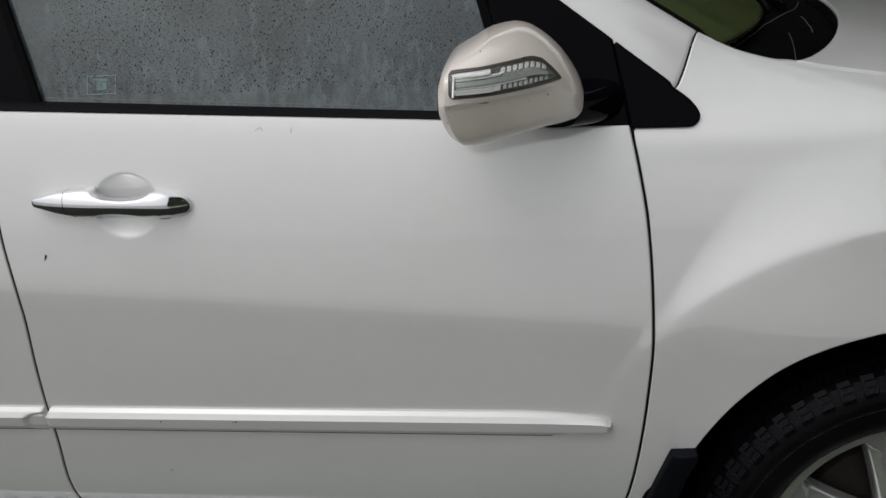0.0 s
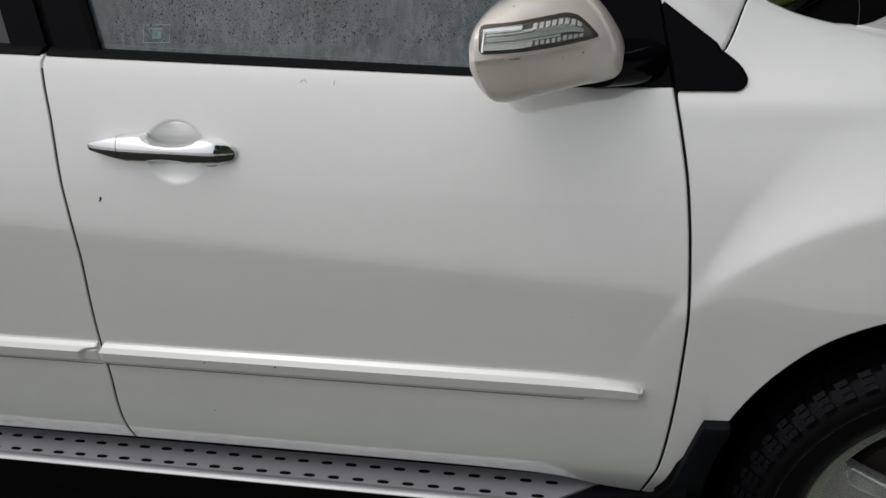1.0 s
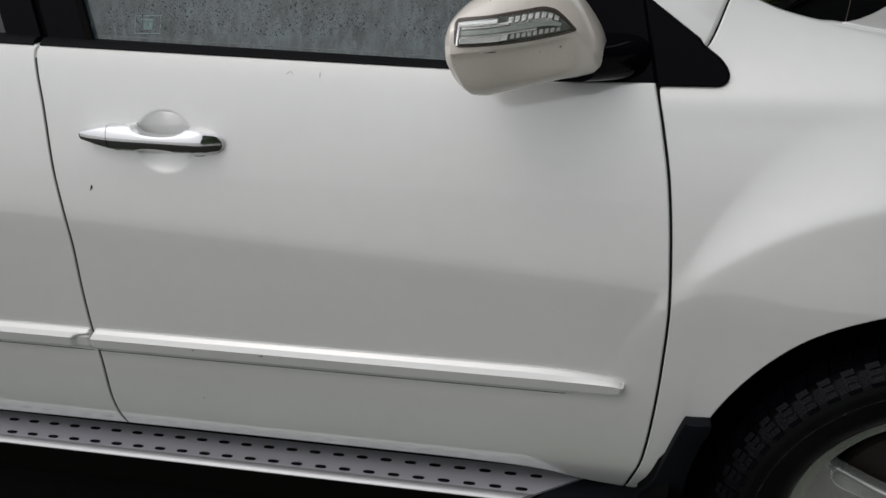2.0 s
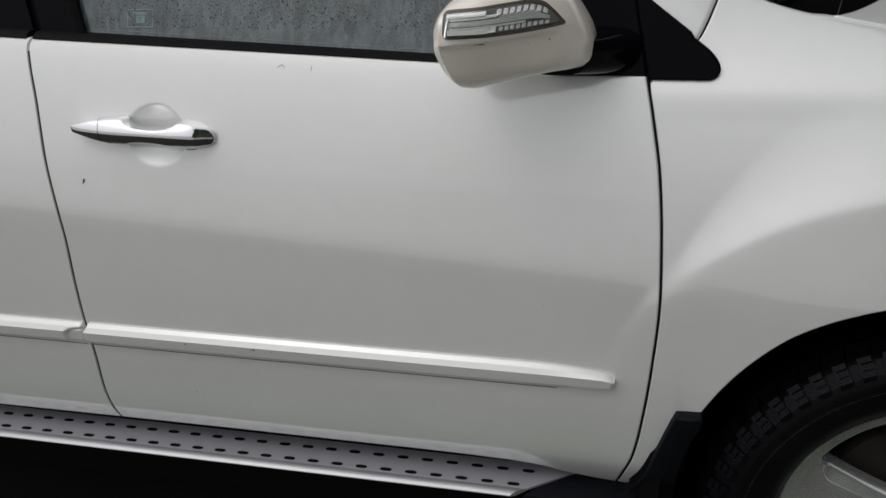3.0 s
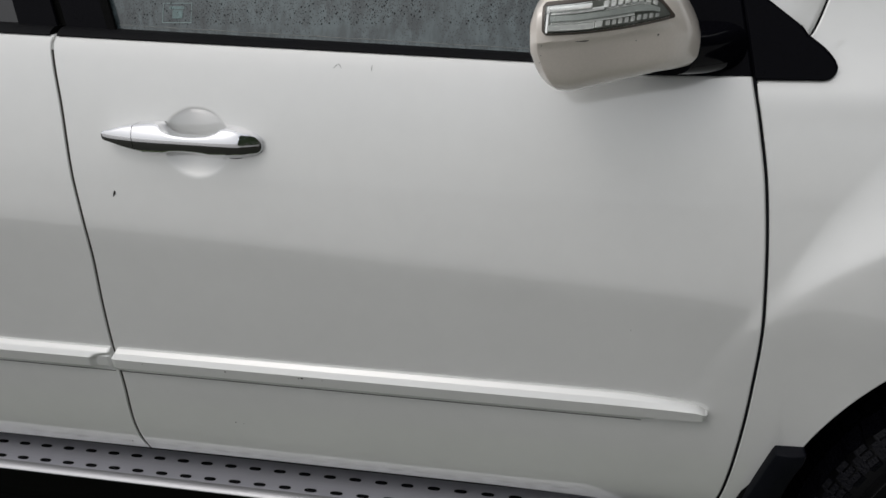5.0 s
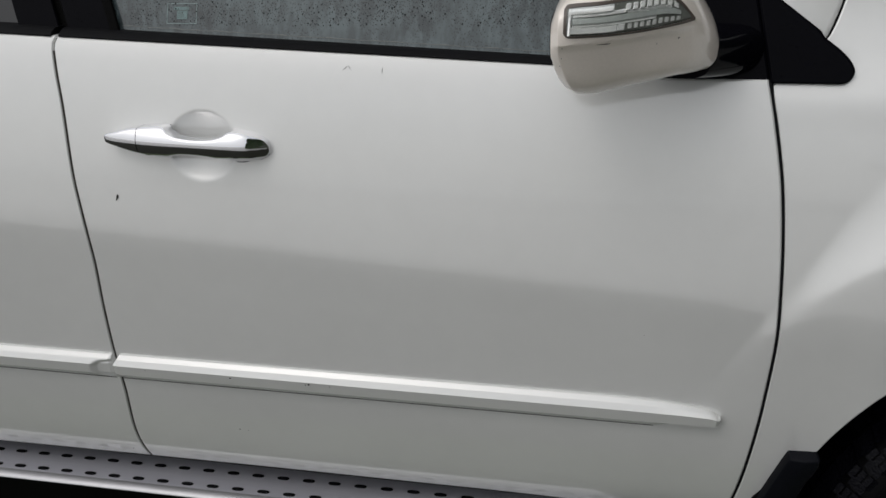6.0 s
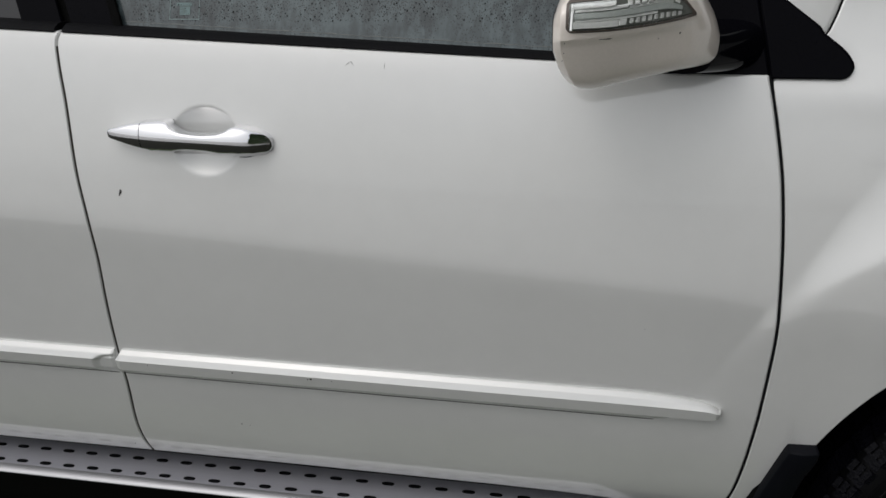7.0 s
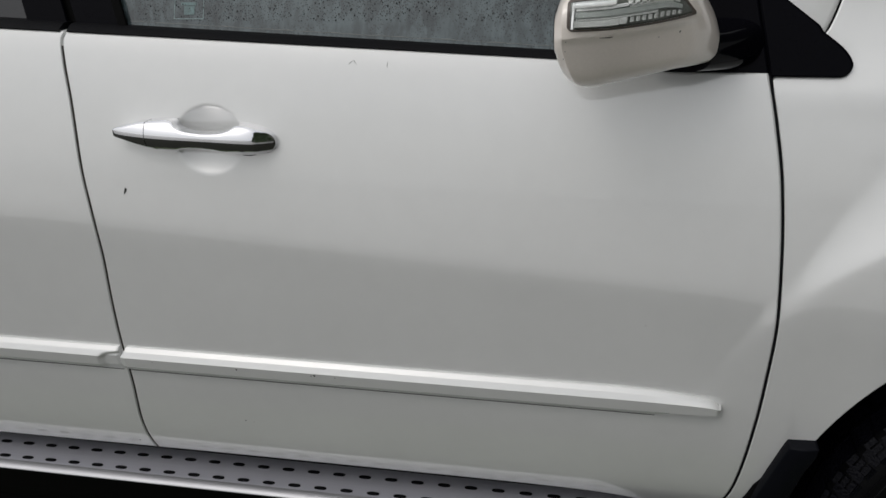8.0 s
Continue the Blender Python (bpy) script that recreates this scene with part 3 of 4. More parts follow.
def pane(name, x_low0, x_low1, x_high0, x_high1, z1, depth, material, parent, label="", z0=None, n=(40, 20)):
    def fn(u, v):
        xl, xh = x_low0 + (x_low1 - x_low0) * u, x_high0 + (x_high1 - x_high0) * u
        z = (belt_high(xl) - 0.004) + (z1 - belt_high(xl) + 0.004) * v
        return xl + (xh - xl) * v, glass_y(z) + depth, z
    return sheet(name, fn, n[0], n[1], material, parent, label, thick=0.005, roll=0.0005)


front_window = pane("front_window", -0.415, 0.300, -0.610, 0.160, 1.66, 0.0, FOG, front_door, "misted front door window with water drops and runs")
pane("pillar_cover", -0.4905, -0.4235, -0.690, -0.6225, 1.66, -0.008, PIANO, front_door, "gloss black cover on the door pillar", n=(6, 20))
pane("window_seal", -0.4225, -0.4105, -0.6215, -0.6075, 1.66, -0.011, DARK, front_door, "black rubber window seal", n=(4, 20))
pane("window_seal", 0.294, 0.306, 0.154, 0.168, 1.60, -0.009, DARK, front_door, "black rubber window seal", n=(4, 20))
pane("pillar_lining", -0.530, -0.470, -0.730, -0.670, 1.66, 0.004, DARK, rear_door, "dark gap between the door frames", n=(4, 20))
pane("rear_window", -1.42, -0.560, -1.50, -0.760, 1.66, 0.004, TINT, rear_door, "dark tinted rear door window", n=(20, 10))
pane("pillar_cover", -0.570, -0.5065, -0.770, -0.707, 1.66, -0.008, PIANO, rear_door, "gloss black cover on the rear door pillar", n=(6, 20))
sheet("upper_frame", lambda u, v: (-1.5 + 1.28 * u, glass_y(1.65 + 0.06 * v) - 0.01, 1.65 + 0.06 * v), 20, 4, PAINT, car)


def sail_y(z):
    return 0.055 + 0.38 * (z - 1.13)


def sail_top(x):
    return 1.168 + (0.526 - x) * 0.74


def door_sail(u, v):
    z = 1.1225 + 0.17 * v
    for _ in range(3):
        x0 = 0.302 - 0.25 * (z - 1.13) + 0.004
        x1 = 0.4625 - 0.20 * (z - 1.122) - 0.003
        x = x0 + (x1 - x0) * u
        top = min(1.42, sail_top(x))
        z = 1.1225 + (top - 1.1225) * v
    return x, sail_y(z) - 0.004, z


sheet("mirror_sail", door_sail, 20, 24, PIANO, front_door, "gloss black panel that carries the mirror", thick=0.02, roll=0.003)


def wing_trim(u, v):
    """The black triangle on the wing, with a round tip."""
    x0 = 0.4625 + 0.0025
    x = x0 + (0.5560 - x0) * (1 - (1 - u) ** 2.2)
    f = min(max((x - 0.542) / 0.014, 0), 1)
    bend = 1 - math.sqrt(1 - f * f)
    low = 1.1205 + 0.0115 * bend
    # the edge goes on in line with that of the panel behind it
    lean = 0.148 * (1 - u)
    high = ((sail_top(x) - lean * 1.122) / (1 - lean) if x < 0.526 else 1.168 - (x - 0.526) * 0.85) - 0.0100 * bend
    z = low + (max(high, low + 0.0005) - low) * v
    xs = x - (0.20 * (z - 1.122)) * (1 - u)
    return xs, sail_y(z) - 0.007, z


sheet("wing_trim", wing_trim, 30, 14, PIANO, front_fender, "gloss black triangular trim behind the wing", thick=0.02, roll=0.003)

# rain drops on the front window: thickest in a band at half height, few at the foot
rnd = random.Random(11)
verts, faces = [], []
taken = set()
for _ in range(24000):
    x, z = rnd.uniform(-0.40, 0.27), 1.180 + 0.24 * rnd.random() ** 1.15
    if noise.noise(Vector((x * 9, z * 11, 2.0))) + 0.35 * noise.noise(Vector((x * 40, z * 22, 5.0))) < rnd.uniform(-0.45, 0.35) - (0.15 if z > 1.24 else 0.0):
        continue
    if x < -0.412 - 0.36 * (z - 1.175) + 0.012 or z < belt_high(x) + 0.004:
        continue
    cell = (int(x / 0.0021), int((z - 1.0) / 0.0024))
    if any((cell[0] + i, cell[1] + j) in taken for i, j in ((0, 0), (1, 0), (-1, 0), (0, 1), (0, -1))):
        continue
    taken.add(cell)
    r = rnd.uniform(0.00035, 0.00065) if rnd.random() < 0.80 else rnd.uniform(0.0007, 0.0012)
    tall = rnd.uniform(1.0, 1.35)
    b = len(verts)
    for k in range(7):
        a = 2 * math.pi * k / 7
        verts.append((x + r * math.cos(a), glass_y(z + r * tall * math.sin(a)) - 0.0002, z + r * tall * math.sin(a)))
    for k in range(7):
        a = 2 * math.pi * k / 7
        verts.append((x + 0.6 * r * math.cos(a), glass_y(z + 0.6 * r * tall * math.sin(a)) - 0.0002 - 0.45 * r, z + 0.6 * r * tall * math.sin(a)))
    verts.append((x, glass_y(z) - 0.0002 - 0.6 * r, z))
    for k in range(7):
        m = (k + 1) % 7
        faces += [(b + k, b + m, b + 7 + m, b + 7 + k), (b + 7 + k, b + 7 + m, b + 14)]
drops = under(mesh_object("rain_drop", verts, faces, DROP), front_door, "small rain drops on the window")
drops["kind"] = "stuff"


def beads(name, spots, parent, label):
    """Small domes of water on a gloss black panel; spots give x, y, z and radius."""
    verts, faces = [], []
    for x, y, z, r in spots:
        b = len(verts)
        for s, d in ((1.0, 0.0), (0.6, 0.45)):
            for k in range(7):
                a = 2 * math.pi * k / 7
                verts.append((x + s * r * math.cos(a), y - d * r + 0.4 * s * r * math.sin(a), z + s * r * math.sin(a)))
        verts.append((x, y - 0.6 * r, z))
        for k in range(7):
            m = (k + 1) % 7
            faces += [(b + k, b + m, b + 7 + m, b + 7 + k), (b + 7 + k, b + 7 + m, b + 14)]
    ob = under(mesh_object(name, verts, faces, PIANO), parent, label)
    ob["kind"] = "stuff"
    return ob


spots = []
for _ in range(80):
    z = rnd.uniform(1.128, 1.30)
    x = rnd.uniform(0.315, min(0.445, 0.45 - 0.7 * max(z - 1.22, 0)))
    spots.append((x - 0.25 * (z - 1.13), sail_y(z) - 0.0042, z, rnd.uniform(0.0004, 0.0009)))
for _ in range(24):
    x = rnd.uniform(0.470, 0.535)
    z = rnd.uniform(1.125, min(sail_top(x) - 0.006, 1.20))
    spots.append((x, sail_y(z) - 0.0072, z, rnd.uniform(0.0004, 0.0008)))
beads("rain_drop", spots, front_door, "beads of water on the black trim")
spots = []
for _ in range(90):
    z = 1.185 + 0.14 * rnd.random()
    x = rnd.uniform(-0.485, -0.430) - 0.41 * (z - 1.175)
    spots.append((x, glass_y(z) - 0.0082, z, rnd.uniform(0.0004, 0.0009)))
beads("rain_drop", spots, front_door, "beads of water on the black pillar")


def on_glass(name, x0, x1, z0, z1, material, proud=0.0004):
    return sheet(name, lambda u, v: (x0 + (x1 - x0) * u, glass_y(z0 + (z1 - z0) * v) - proud, z0 + (z1 - z0) * v), 2, 2, material, front_door, thick=0)


# a small clear sticker with a pale frame and a pale emblem
for x0, x1, z0, z1 in ((-0.344, -0.299, 1.2075, 1.2085), (-0.344, -0.299, 1.1820, 1.1830), (-0.344, -0.343, 1.1830, 1.2075), (-0.300, -0.299, 1.1830, 1.2075)):
    on_glass("sticker_frame", x0, x1, z0, z1, PALE)
# the line of water that stands along the foot of the pane
sheet("water_line", lambda u, v: (-0.412 + 0.70 * u, glass_y(belt_high(-0.412 + 0.70 * u) + 0.004 + 0.003 * v) - 0.0008 + 0.0005 * abs(2 * v - 1), belt_high(-0.412 + 0.70 * u) + 0.0035 + (0.0018 + 0.0006 * math.sin(40 * u) * math.sin(97 * u)) * v), 120, 3, FILM, front_door, "pale line of standing water along the window foot", thick=0)
on_glass("sticker_emblem", -0.334, -0.311, 1.2000, 1.2040, PALE2)
on_glass("sticker_emblem", -0.329, -0.313, 1.1880, 1.1990, PALE2)

# ---- door handle ----
GRIP_TOP = pchip((-0.4135, -0.4120, -0.398, -0.376, -0.350, -0.334, -0.3245, -0.318, -0.304, -0.290, -0.272, -0.251, -0.238, -0.2275, -0.2165, -0.204, -0.193, -0.186, -0.1810, -0.1784),
                 (1.0450, 1.0458, 1.0488, 1.0540, 1.0570, 1.0582, 1.0568, 1.0510, 1.0458, 1.0440, 1.0430, 1.0442, 1.0478, 1.0530, 1.0522, 1.0490, 1.0450, 1.0412, 1.0370, 1.0328))
GRIP_LOW = pchip((-0.4135, -0.4120, -0.400, -0.3755, -0.350, -0.3285, -0.3225, -0.3150, -0.302, -0.289, -0.2675, -0.251, -0.2365, -0.226, -0.220, -0.2045, -0.192, -0.185, -0.1805, -0.1784),
                 (1.0352, 1.0342, 1.0308, 1.0230, 1.0174, 1.0132, 1.0136, 1.0186, 1.0210, 1.0216, 1.0204, 1.0176, 1.0120, 1.0078, 1.0077, 1.0104, 1.0126, 1.0160, 1.0196, 1.0232))
GRIP_OUT = pchip((-0.4135, -0.411, -0.38, -0.316, -0.25, -0.225, -0.205, -0.196, -0.188, -0.1830, -0.1800, -0.1784), (0.0225, 0.0245, 0.0280, 0.0325, 0.0340, 0.0326, 0.0285, 0.0228, 0.0172, 0.0132, 0.0108, 0.0092))
GRIP_MID = pchip((-0.4135, -0.36, -0.29, -0.23, -0.1765), (1.0395, 1.0360, 1.0345, 1.0330, 1.0300))


def grip(x0, x1, n):
    """The handle's skin is one smooth barrel, trimmed by its upper and lower edge."""
    rows = []
    for i in range(n + 1):
        f = i / n
        x = x0 + (x1 - x0) * (f if x1 < -0.3 else 1 - (1 - f) ** 1.5)
        top, low, out, mid = GRIP_TOP(x), GRIP_LOW(x), GRIP_OUT(x), GRIP_MID(x)
        back = 0.004 if abs(x + 0.281) > 0.046 else 0.004 - min(0.016, 0.6 * (0.046 - abs(x + 0.281)))
        base = body_y(x, mid)
        ring = [(x, base + back, top - 0.0010)]
        m = 20
        for k in range(m + 1):
            z = top + (low - top) * k / m
            q = (z - mid) / 0.030
            skin = out * (1 - (0.62 * q ** 1.9 if q > 0 else 0.44 * abs(q) ** 1.6)) - 1.3 * max(1.0185 - z, 0)
            # the edges are rolled in
            edge = min(k, m - k) / m * (top - low) / 0.0022
            skin -= min(0.0016, 0.3 * out) * max(1 - edge, 0) ** 2
            ring.append((x, base - max(skin, -back + 0.001), z))
        ring.append((x, base + back, low + 0.0010))
        rows.append(ring)
    return rows


handle = part("door_handle", loft(grip(-0.3622, -0.1785, 90)), CHROME, front_door, "chrome pull handle")
for x0, x1 in ((-0.4100, -0.3240), (-0.2340, -0.1805)):
    # the rubber seat under each end
    rows = []
    for i in range(25):
        x = x0 + (x1 - x0) * i / 24
        at = min(max(x, -0.4133), -0.1785)
        top, low = GRIP_TOP(at) - 0.0014, GRIP_LOW(at) - 0.0006
        rows.append([(x, body_y(x, z) - d, z) for z, d in ((top, -0.002), (top, 0.0016), (low, 0.0016), (low, -0.002))])
    part("handle_gasket", loft(rows), RUBBER, front_door, "thin black rubber seat under the handle")
part("lock_cover", loft(grip(-0.4135, -0.3632, 24)), CHROME, front_door, "chrome lock cover beside the handle")

# ---- mirror ----
MIRROR_TOP = pchip((0.2135, 0.2160, 0.2229, 0.2496, 0.2773, 0.3030, 0.3198, 0.3337, 0.3594, 0.3802, 0.3901, 0.3955), (1.227, 1.236, 1.2450, 1.2605, 1.2725, 1.2755, 1.2720, 1.2645, 1.2430, 1.2150, 1.196, 1.178))
MIRROR_LOW = pchip((0.2135, 0.2165, 0.2210, 0.2279, 0.2407, 0.2536, 0.2744, 0.2951, 0.3278, 0.3475, 0.3683, 0.3821, 0.3905, 0.3955), (1.1750, 1.1580, 1.1450, 1.1372, 1.1328, 1.1310, 1.1342, 1.1382, 1.1450, 1.1472, 1.1465, 1.1465, 1.1500, 1.1590))
LIP = 1.2015


def mirror_out(x):
    f = min(max((x - 0.2115) / 0.186, 0), 1)
    return 0.168 * (1 - f ** 1.6) ** (1 / 1.6)


def mirror_y(x, z):
    """The outer face of the housing: a lip runs under the lamp, and the edge round the glass is set back behind a crease."""
    top, low = MIRROR_TOP(x), MIRROR_LOW(x)
    mid, half = (top + low) / 2, max((top - low) / 2, 1e-4)
    f = min(abs(z - mid) / half, 1)
    n = 2.3 + 2.9 * (1 - ease(x, 0.214, 0.33)) if z > mid else 7.0 - 3.6 * ease(x, 0.32, 0.39)
    lip = LIP + 0.06 * (x - 0.25)
    below = max(lip - 0.004 - z, 0)
    fade = 1 - ease(x, 0.33, 0.385)
    tuck = 0.0042 * ease(lip - z, 0.0, 0.006) * ease(x, 0.2125, 0.224) * fade + 0.44 * (1 - ease(x, 0.27, 0.372)) * below
    crease = 0.2215 + (0.024 * (max(1.190 - z, 0) / 0.065) ** 1.4) + 0.012 * max(z - 1.232, 0) / 0.02
    return 0.025 - (0.025 + mirror_out(x)) * (1 - f ** n) ** (1 / n) + tuck + 1.6 * max(crease - x, 0)


def mirror_rows(x0, x1, n):
    rows = []
    for x in sorted([x0 + (x1 - x0) * (1 - (1 - i / n) ** 1.5) for i in range(n + 1)] + ([x0 + 0.0010 + 0.0010 * i for i in range(36)] if n > 10 else [])):
        top, low = MIRROR_TOP(x), MIRROR_LOW(x)
        mid, half = (top + low) / 2, (top - low) / 2
        ring = []
        for k in range(97):
            a = -math.pi / 2 + math.pi * k / 96
            z = mid + half * (abs(math.sin(a)) ** 0.8) * (1 if a > 0 else -1) * 0.9999
            ring.append((x, mirror_y(x, z), z))
        rows.append(ring)
    return rows


mirror_housing = part("side_mirror", loft(mirror_rows(0.2130, 0.3952, 70)), BEIGE, car, "yellowed white door mirror with a clear turn lamp")
rows = []
for x, s in ((0.2110, 0.90), (0.2115, 0.955), (0.2135, 0.965)):
    rows.append([(x, 0.02 + (p[1] - 0.02) * s, 1.2015 + (p[2] - 1.2015) * s) for p in mirror_rows(0.2130, 0.3952, 70)[0]])
part("mirror_rim", loft(rows), PLASTIC, mirror_housing, "black rim round the mirror glass")
rows = [[(x, 0.02 + (p[1] - 0.02) * 0.88, 1.2015 + (p[2] - 1.2015) * 0.88) for p in mirror_rows(0.2130, 0.3952, 70)[0]] for x in (0.2105, 0.2115)]
part("mirror_glass", loft(rows), TINT, mirror_housing)

# arm between the black panel and the housing
rows = []
for i in range(25):
    f = i / 24
    y = 0.060 - 0.094 * f
    x0, x1 = 0.330 - 0.002 * f, 0.4535 - 0.068 * f
    z0, z1 = 1.1230 + 0.0170 * f, 1.188 - 0.004 * math.sin(math.pi * f)
    ring = []
    for k in range(32):
        a = 2 * math.pi * k / 32
        c, q = math.cos(a), math.sin(a)
        ring.append(((x0 + x1) / 2 + (x1 - x0) / 2 * abs(c) ** 0.6 * (1 if c > 0 else -1), y, (z0 + z1) / 2 + (z1 - z0) / 2 * abs(q) ** 0.7 * (1 if q > 0 else -1)))
    rows.append(ring)
part("mirror_arm", loft(rows), PIANO, mirror_housing, "gloss black mirror arm")

LAMP_TOP = pchip((0.2275, 0.229, 0.232, 0.264, 0.2975, 0.321, 0.335, 0.347, 0.3615), (1.2345, 1.2375, 1.2388, 1.2410, 1.2436, 1.2446, 1.2408, 1.2310, 1.2140))
LAMP_LOW = pchip((0.2275, 0.229, 0.2325, 0.263, 0.297, 0.331, 0.3615), (1.2125, 1.2098, 1.2078, 1.2075, 1.2085, 1.2105, 1.2125))


def lamp_patch(name, inset, proud, x0, x1, material, label="", f0=0.0, f1=1.0, n=(50, 12), thick=0.003, tip=0.0):
    def fn(u, v):
        x = x0 + (x1 - x0) * u
        lo, hi = LAMP_LOW(x) + inset, LAMP_TOP(x) - inset
        lo, hi = (lo, hi) if hi > lo else ((lo + hi) / 2 - 0.0003, (lo + hi) / 2 + 0.0003)
        z = lo + (hi - lo) * (f0 + (f1 - f0) * v)
        return x, mirror_y(x, z) - proud - tip * (hi - lo) * (f1 - f0) * (1 - v), z
    return sheet(name, fn, n[0], n[1], material, mirror_housing, label, thick=thick, roll=0.0008)


lamp_patch("lamp_bezel", 0.0, 0.0020, 0.2276, 0.3612, BEZEL, "brown grey lamp surround", n=(60, 12))
lamp_patch("lamp_gasket", 0.0030, 0.0026, 0.2308, 0.3560, GASKET, "dark seal inside the lamp surround", n=(60, 8))
lamp_patch("lamp_reflector", 0.0040, 0.0032, 0.2320, 0.3545, REFLECTOR, "silver lamp reflector", n=(60, 8))
lamp_patch("lamp_band", 0.0045, 0.0056, 0.2360, 0.344, BAND, "grey light guide", 0.42, 0.60, n=(40, 4), tip=0.3)
for f0, f1, x0, x1 in ((0.84, 0.97, 0.2350, 0.276), (0.70, 0.77, 0.2365, 0.288), (0.66, 0.70, 0.290, 0.334), (0.30, 0.36, 0.2365, 0.318), (0.03, 0.24, 0.2345, 0.2790), (0.05, 0.30, 0.2810, 0.2870), (0.02, 0.98, 0.2328, 0.2342)):
    lamp_patch("lamp_bar", 0.0045, 0.0050, x0, x1, SILVER, "bright bar in the lamp", f0, f1, n=(30, 3), tip=0.7)
for i in range(8):
    x = 0.289 + 0.0070 * i
    lamp_patch("lamp_facet", 0.0045, 0.0060, x, x + 0.0036, SILVER, "", 0.78, 0.95, n=(3, 3), tip=0.7)
for i in range(9):
    x = 0.291 + 0.0062 * i
    lamp_patch("lamp_facet", 0.0045, 0.0046, x, x + 0.0026, SILVER, "", 0.08, 0.22, n=(3, 3), tip=0.7)
lens = lamp_patch("lamp_lens", 0.0032, 0.0085, 0.2310, 0.3558, LENS, "clear lamp lens", n=(60, 10), thick=0.0015)
lens.visible_shadow = False

# ---- running board ----
board = new("running_board")
under(board, car, "silver aluminium running board with black oval studs")
SLANT = 1.25


def board_rows(profile, x0, x1, n=24):
    rows = []
    for i in range(n + 1):
        f = i / n
        rows.append([(x0 + (x1 + SLANT * (y - 0.02) - x0) * f, y, z) for y, z in profile])
    return rows


part("tread_plate", loft(board_rows(((0.112, 0.426), (0.112, 0.4292), (0.06, 0.430), (0.030, 0.430), (0.026, 0.4298), (0.026, 0.426)), -1.42, 0.288)), ALU, board, "satin aluminium tread plate", smooth=False)
part("edge_trim", loft(board_rows(((0.0265, 0.4305), (0.022, 0.4318), (0.015, 0.4312), (0.0105, 0.4290), (0.0085, 0.4262), (0.0095, 0.4240), (0.014, 0.4230), (0.0265, 0.425)), -1.42, 0.288)), EDGE, board, "polished metal edge")
# the skirt reaches down in near black to stand in for shade under the board
part("board_skirt", loft(board_rows(((0.0140, 0.4228), (0.0165, 0.4175), (0.030, 0.400), (0.042, 0.365), (0.062, 0.325), (0.10, 0.295), (0.16, 0.285), (0.16, 0.424), (0.03, 0.424)), -1.42, 0.288)), DARK, board, "black plastic underside, also standing in for the shade below")

# the black end piece between board and mudflap
rows = []
for i in range(25):
    f = i / 24
    x = 0.30 + 0.20 * f
    top = 0.432 - 0.004 * f
    y0 = 0.012 + 0.016 * f
    rows.append([(x + SLANT * (y - 0.02) * (1 - f), y, z) for y, z in ((0.125, top), (0.06, top + 0.001), (y0 + 0.02, top - 0.001), (y0 + 0.004, top - 0.008), (y0, top - 0.03), (y0 + 0.02, top - 0.075), (0.125, top - 0.075))])
part("end_cap", loft(rows), PLASTIC, board, "black plastic end of the running board")
bm = bmesh.new()
rows = []
for r, h in ((1.0, 0.0), (1.0, 0.0008), (0.86, 0.0013)):
    ring = []
    for k in range(16):
        a = 2 * math.pi * k / 16
        c, s = math.cos(a), math.sin(a)
        ring.append((0.0106 * r * abs(c) ** 0.7 * (1 if c > 0 else -1), 0.0043 * r * abs(s) ** 0.85 * (1 if s > 0 else -1), h))
    rows.append(ring)
stud_mesh = None
for row_y, phase in ((0.0765, -0.200), (0.0365, -0.175)):
    for k in range(-27, 13):
        x = phase + 0.045 * k
        if x > 0.285 + SLANT * (row_y - 0.02) - 0.02:
            continue
        if stud_mesh is None:
            first = part("oval_stud", loft(rows), RUBBER, board)
            stud_mesh = first.data
            stud = first
        else:
            stud = under(new("oval_stud", stud_mesh), board)
        stud.location = (x, row_y, 0.4302)

# ---- wheels ----
WHEEL = (0.933, 0.0, 0.392)


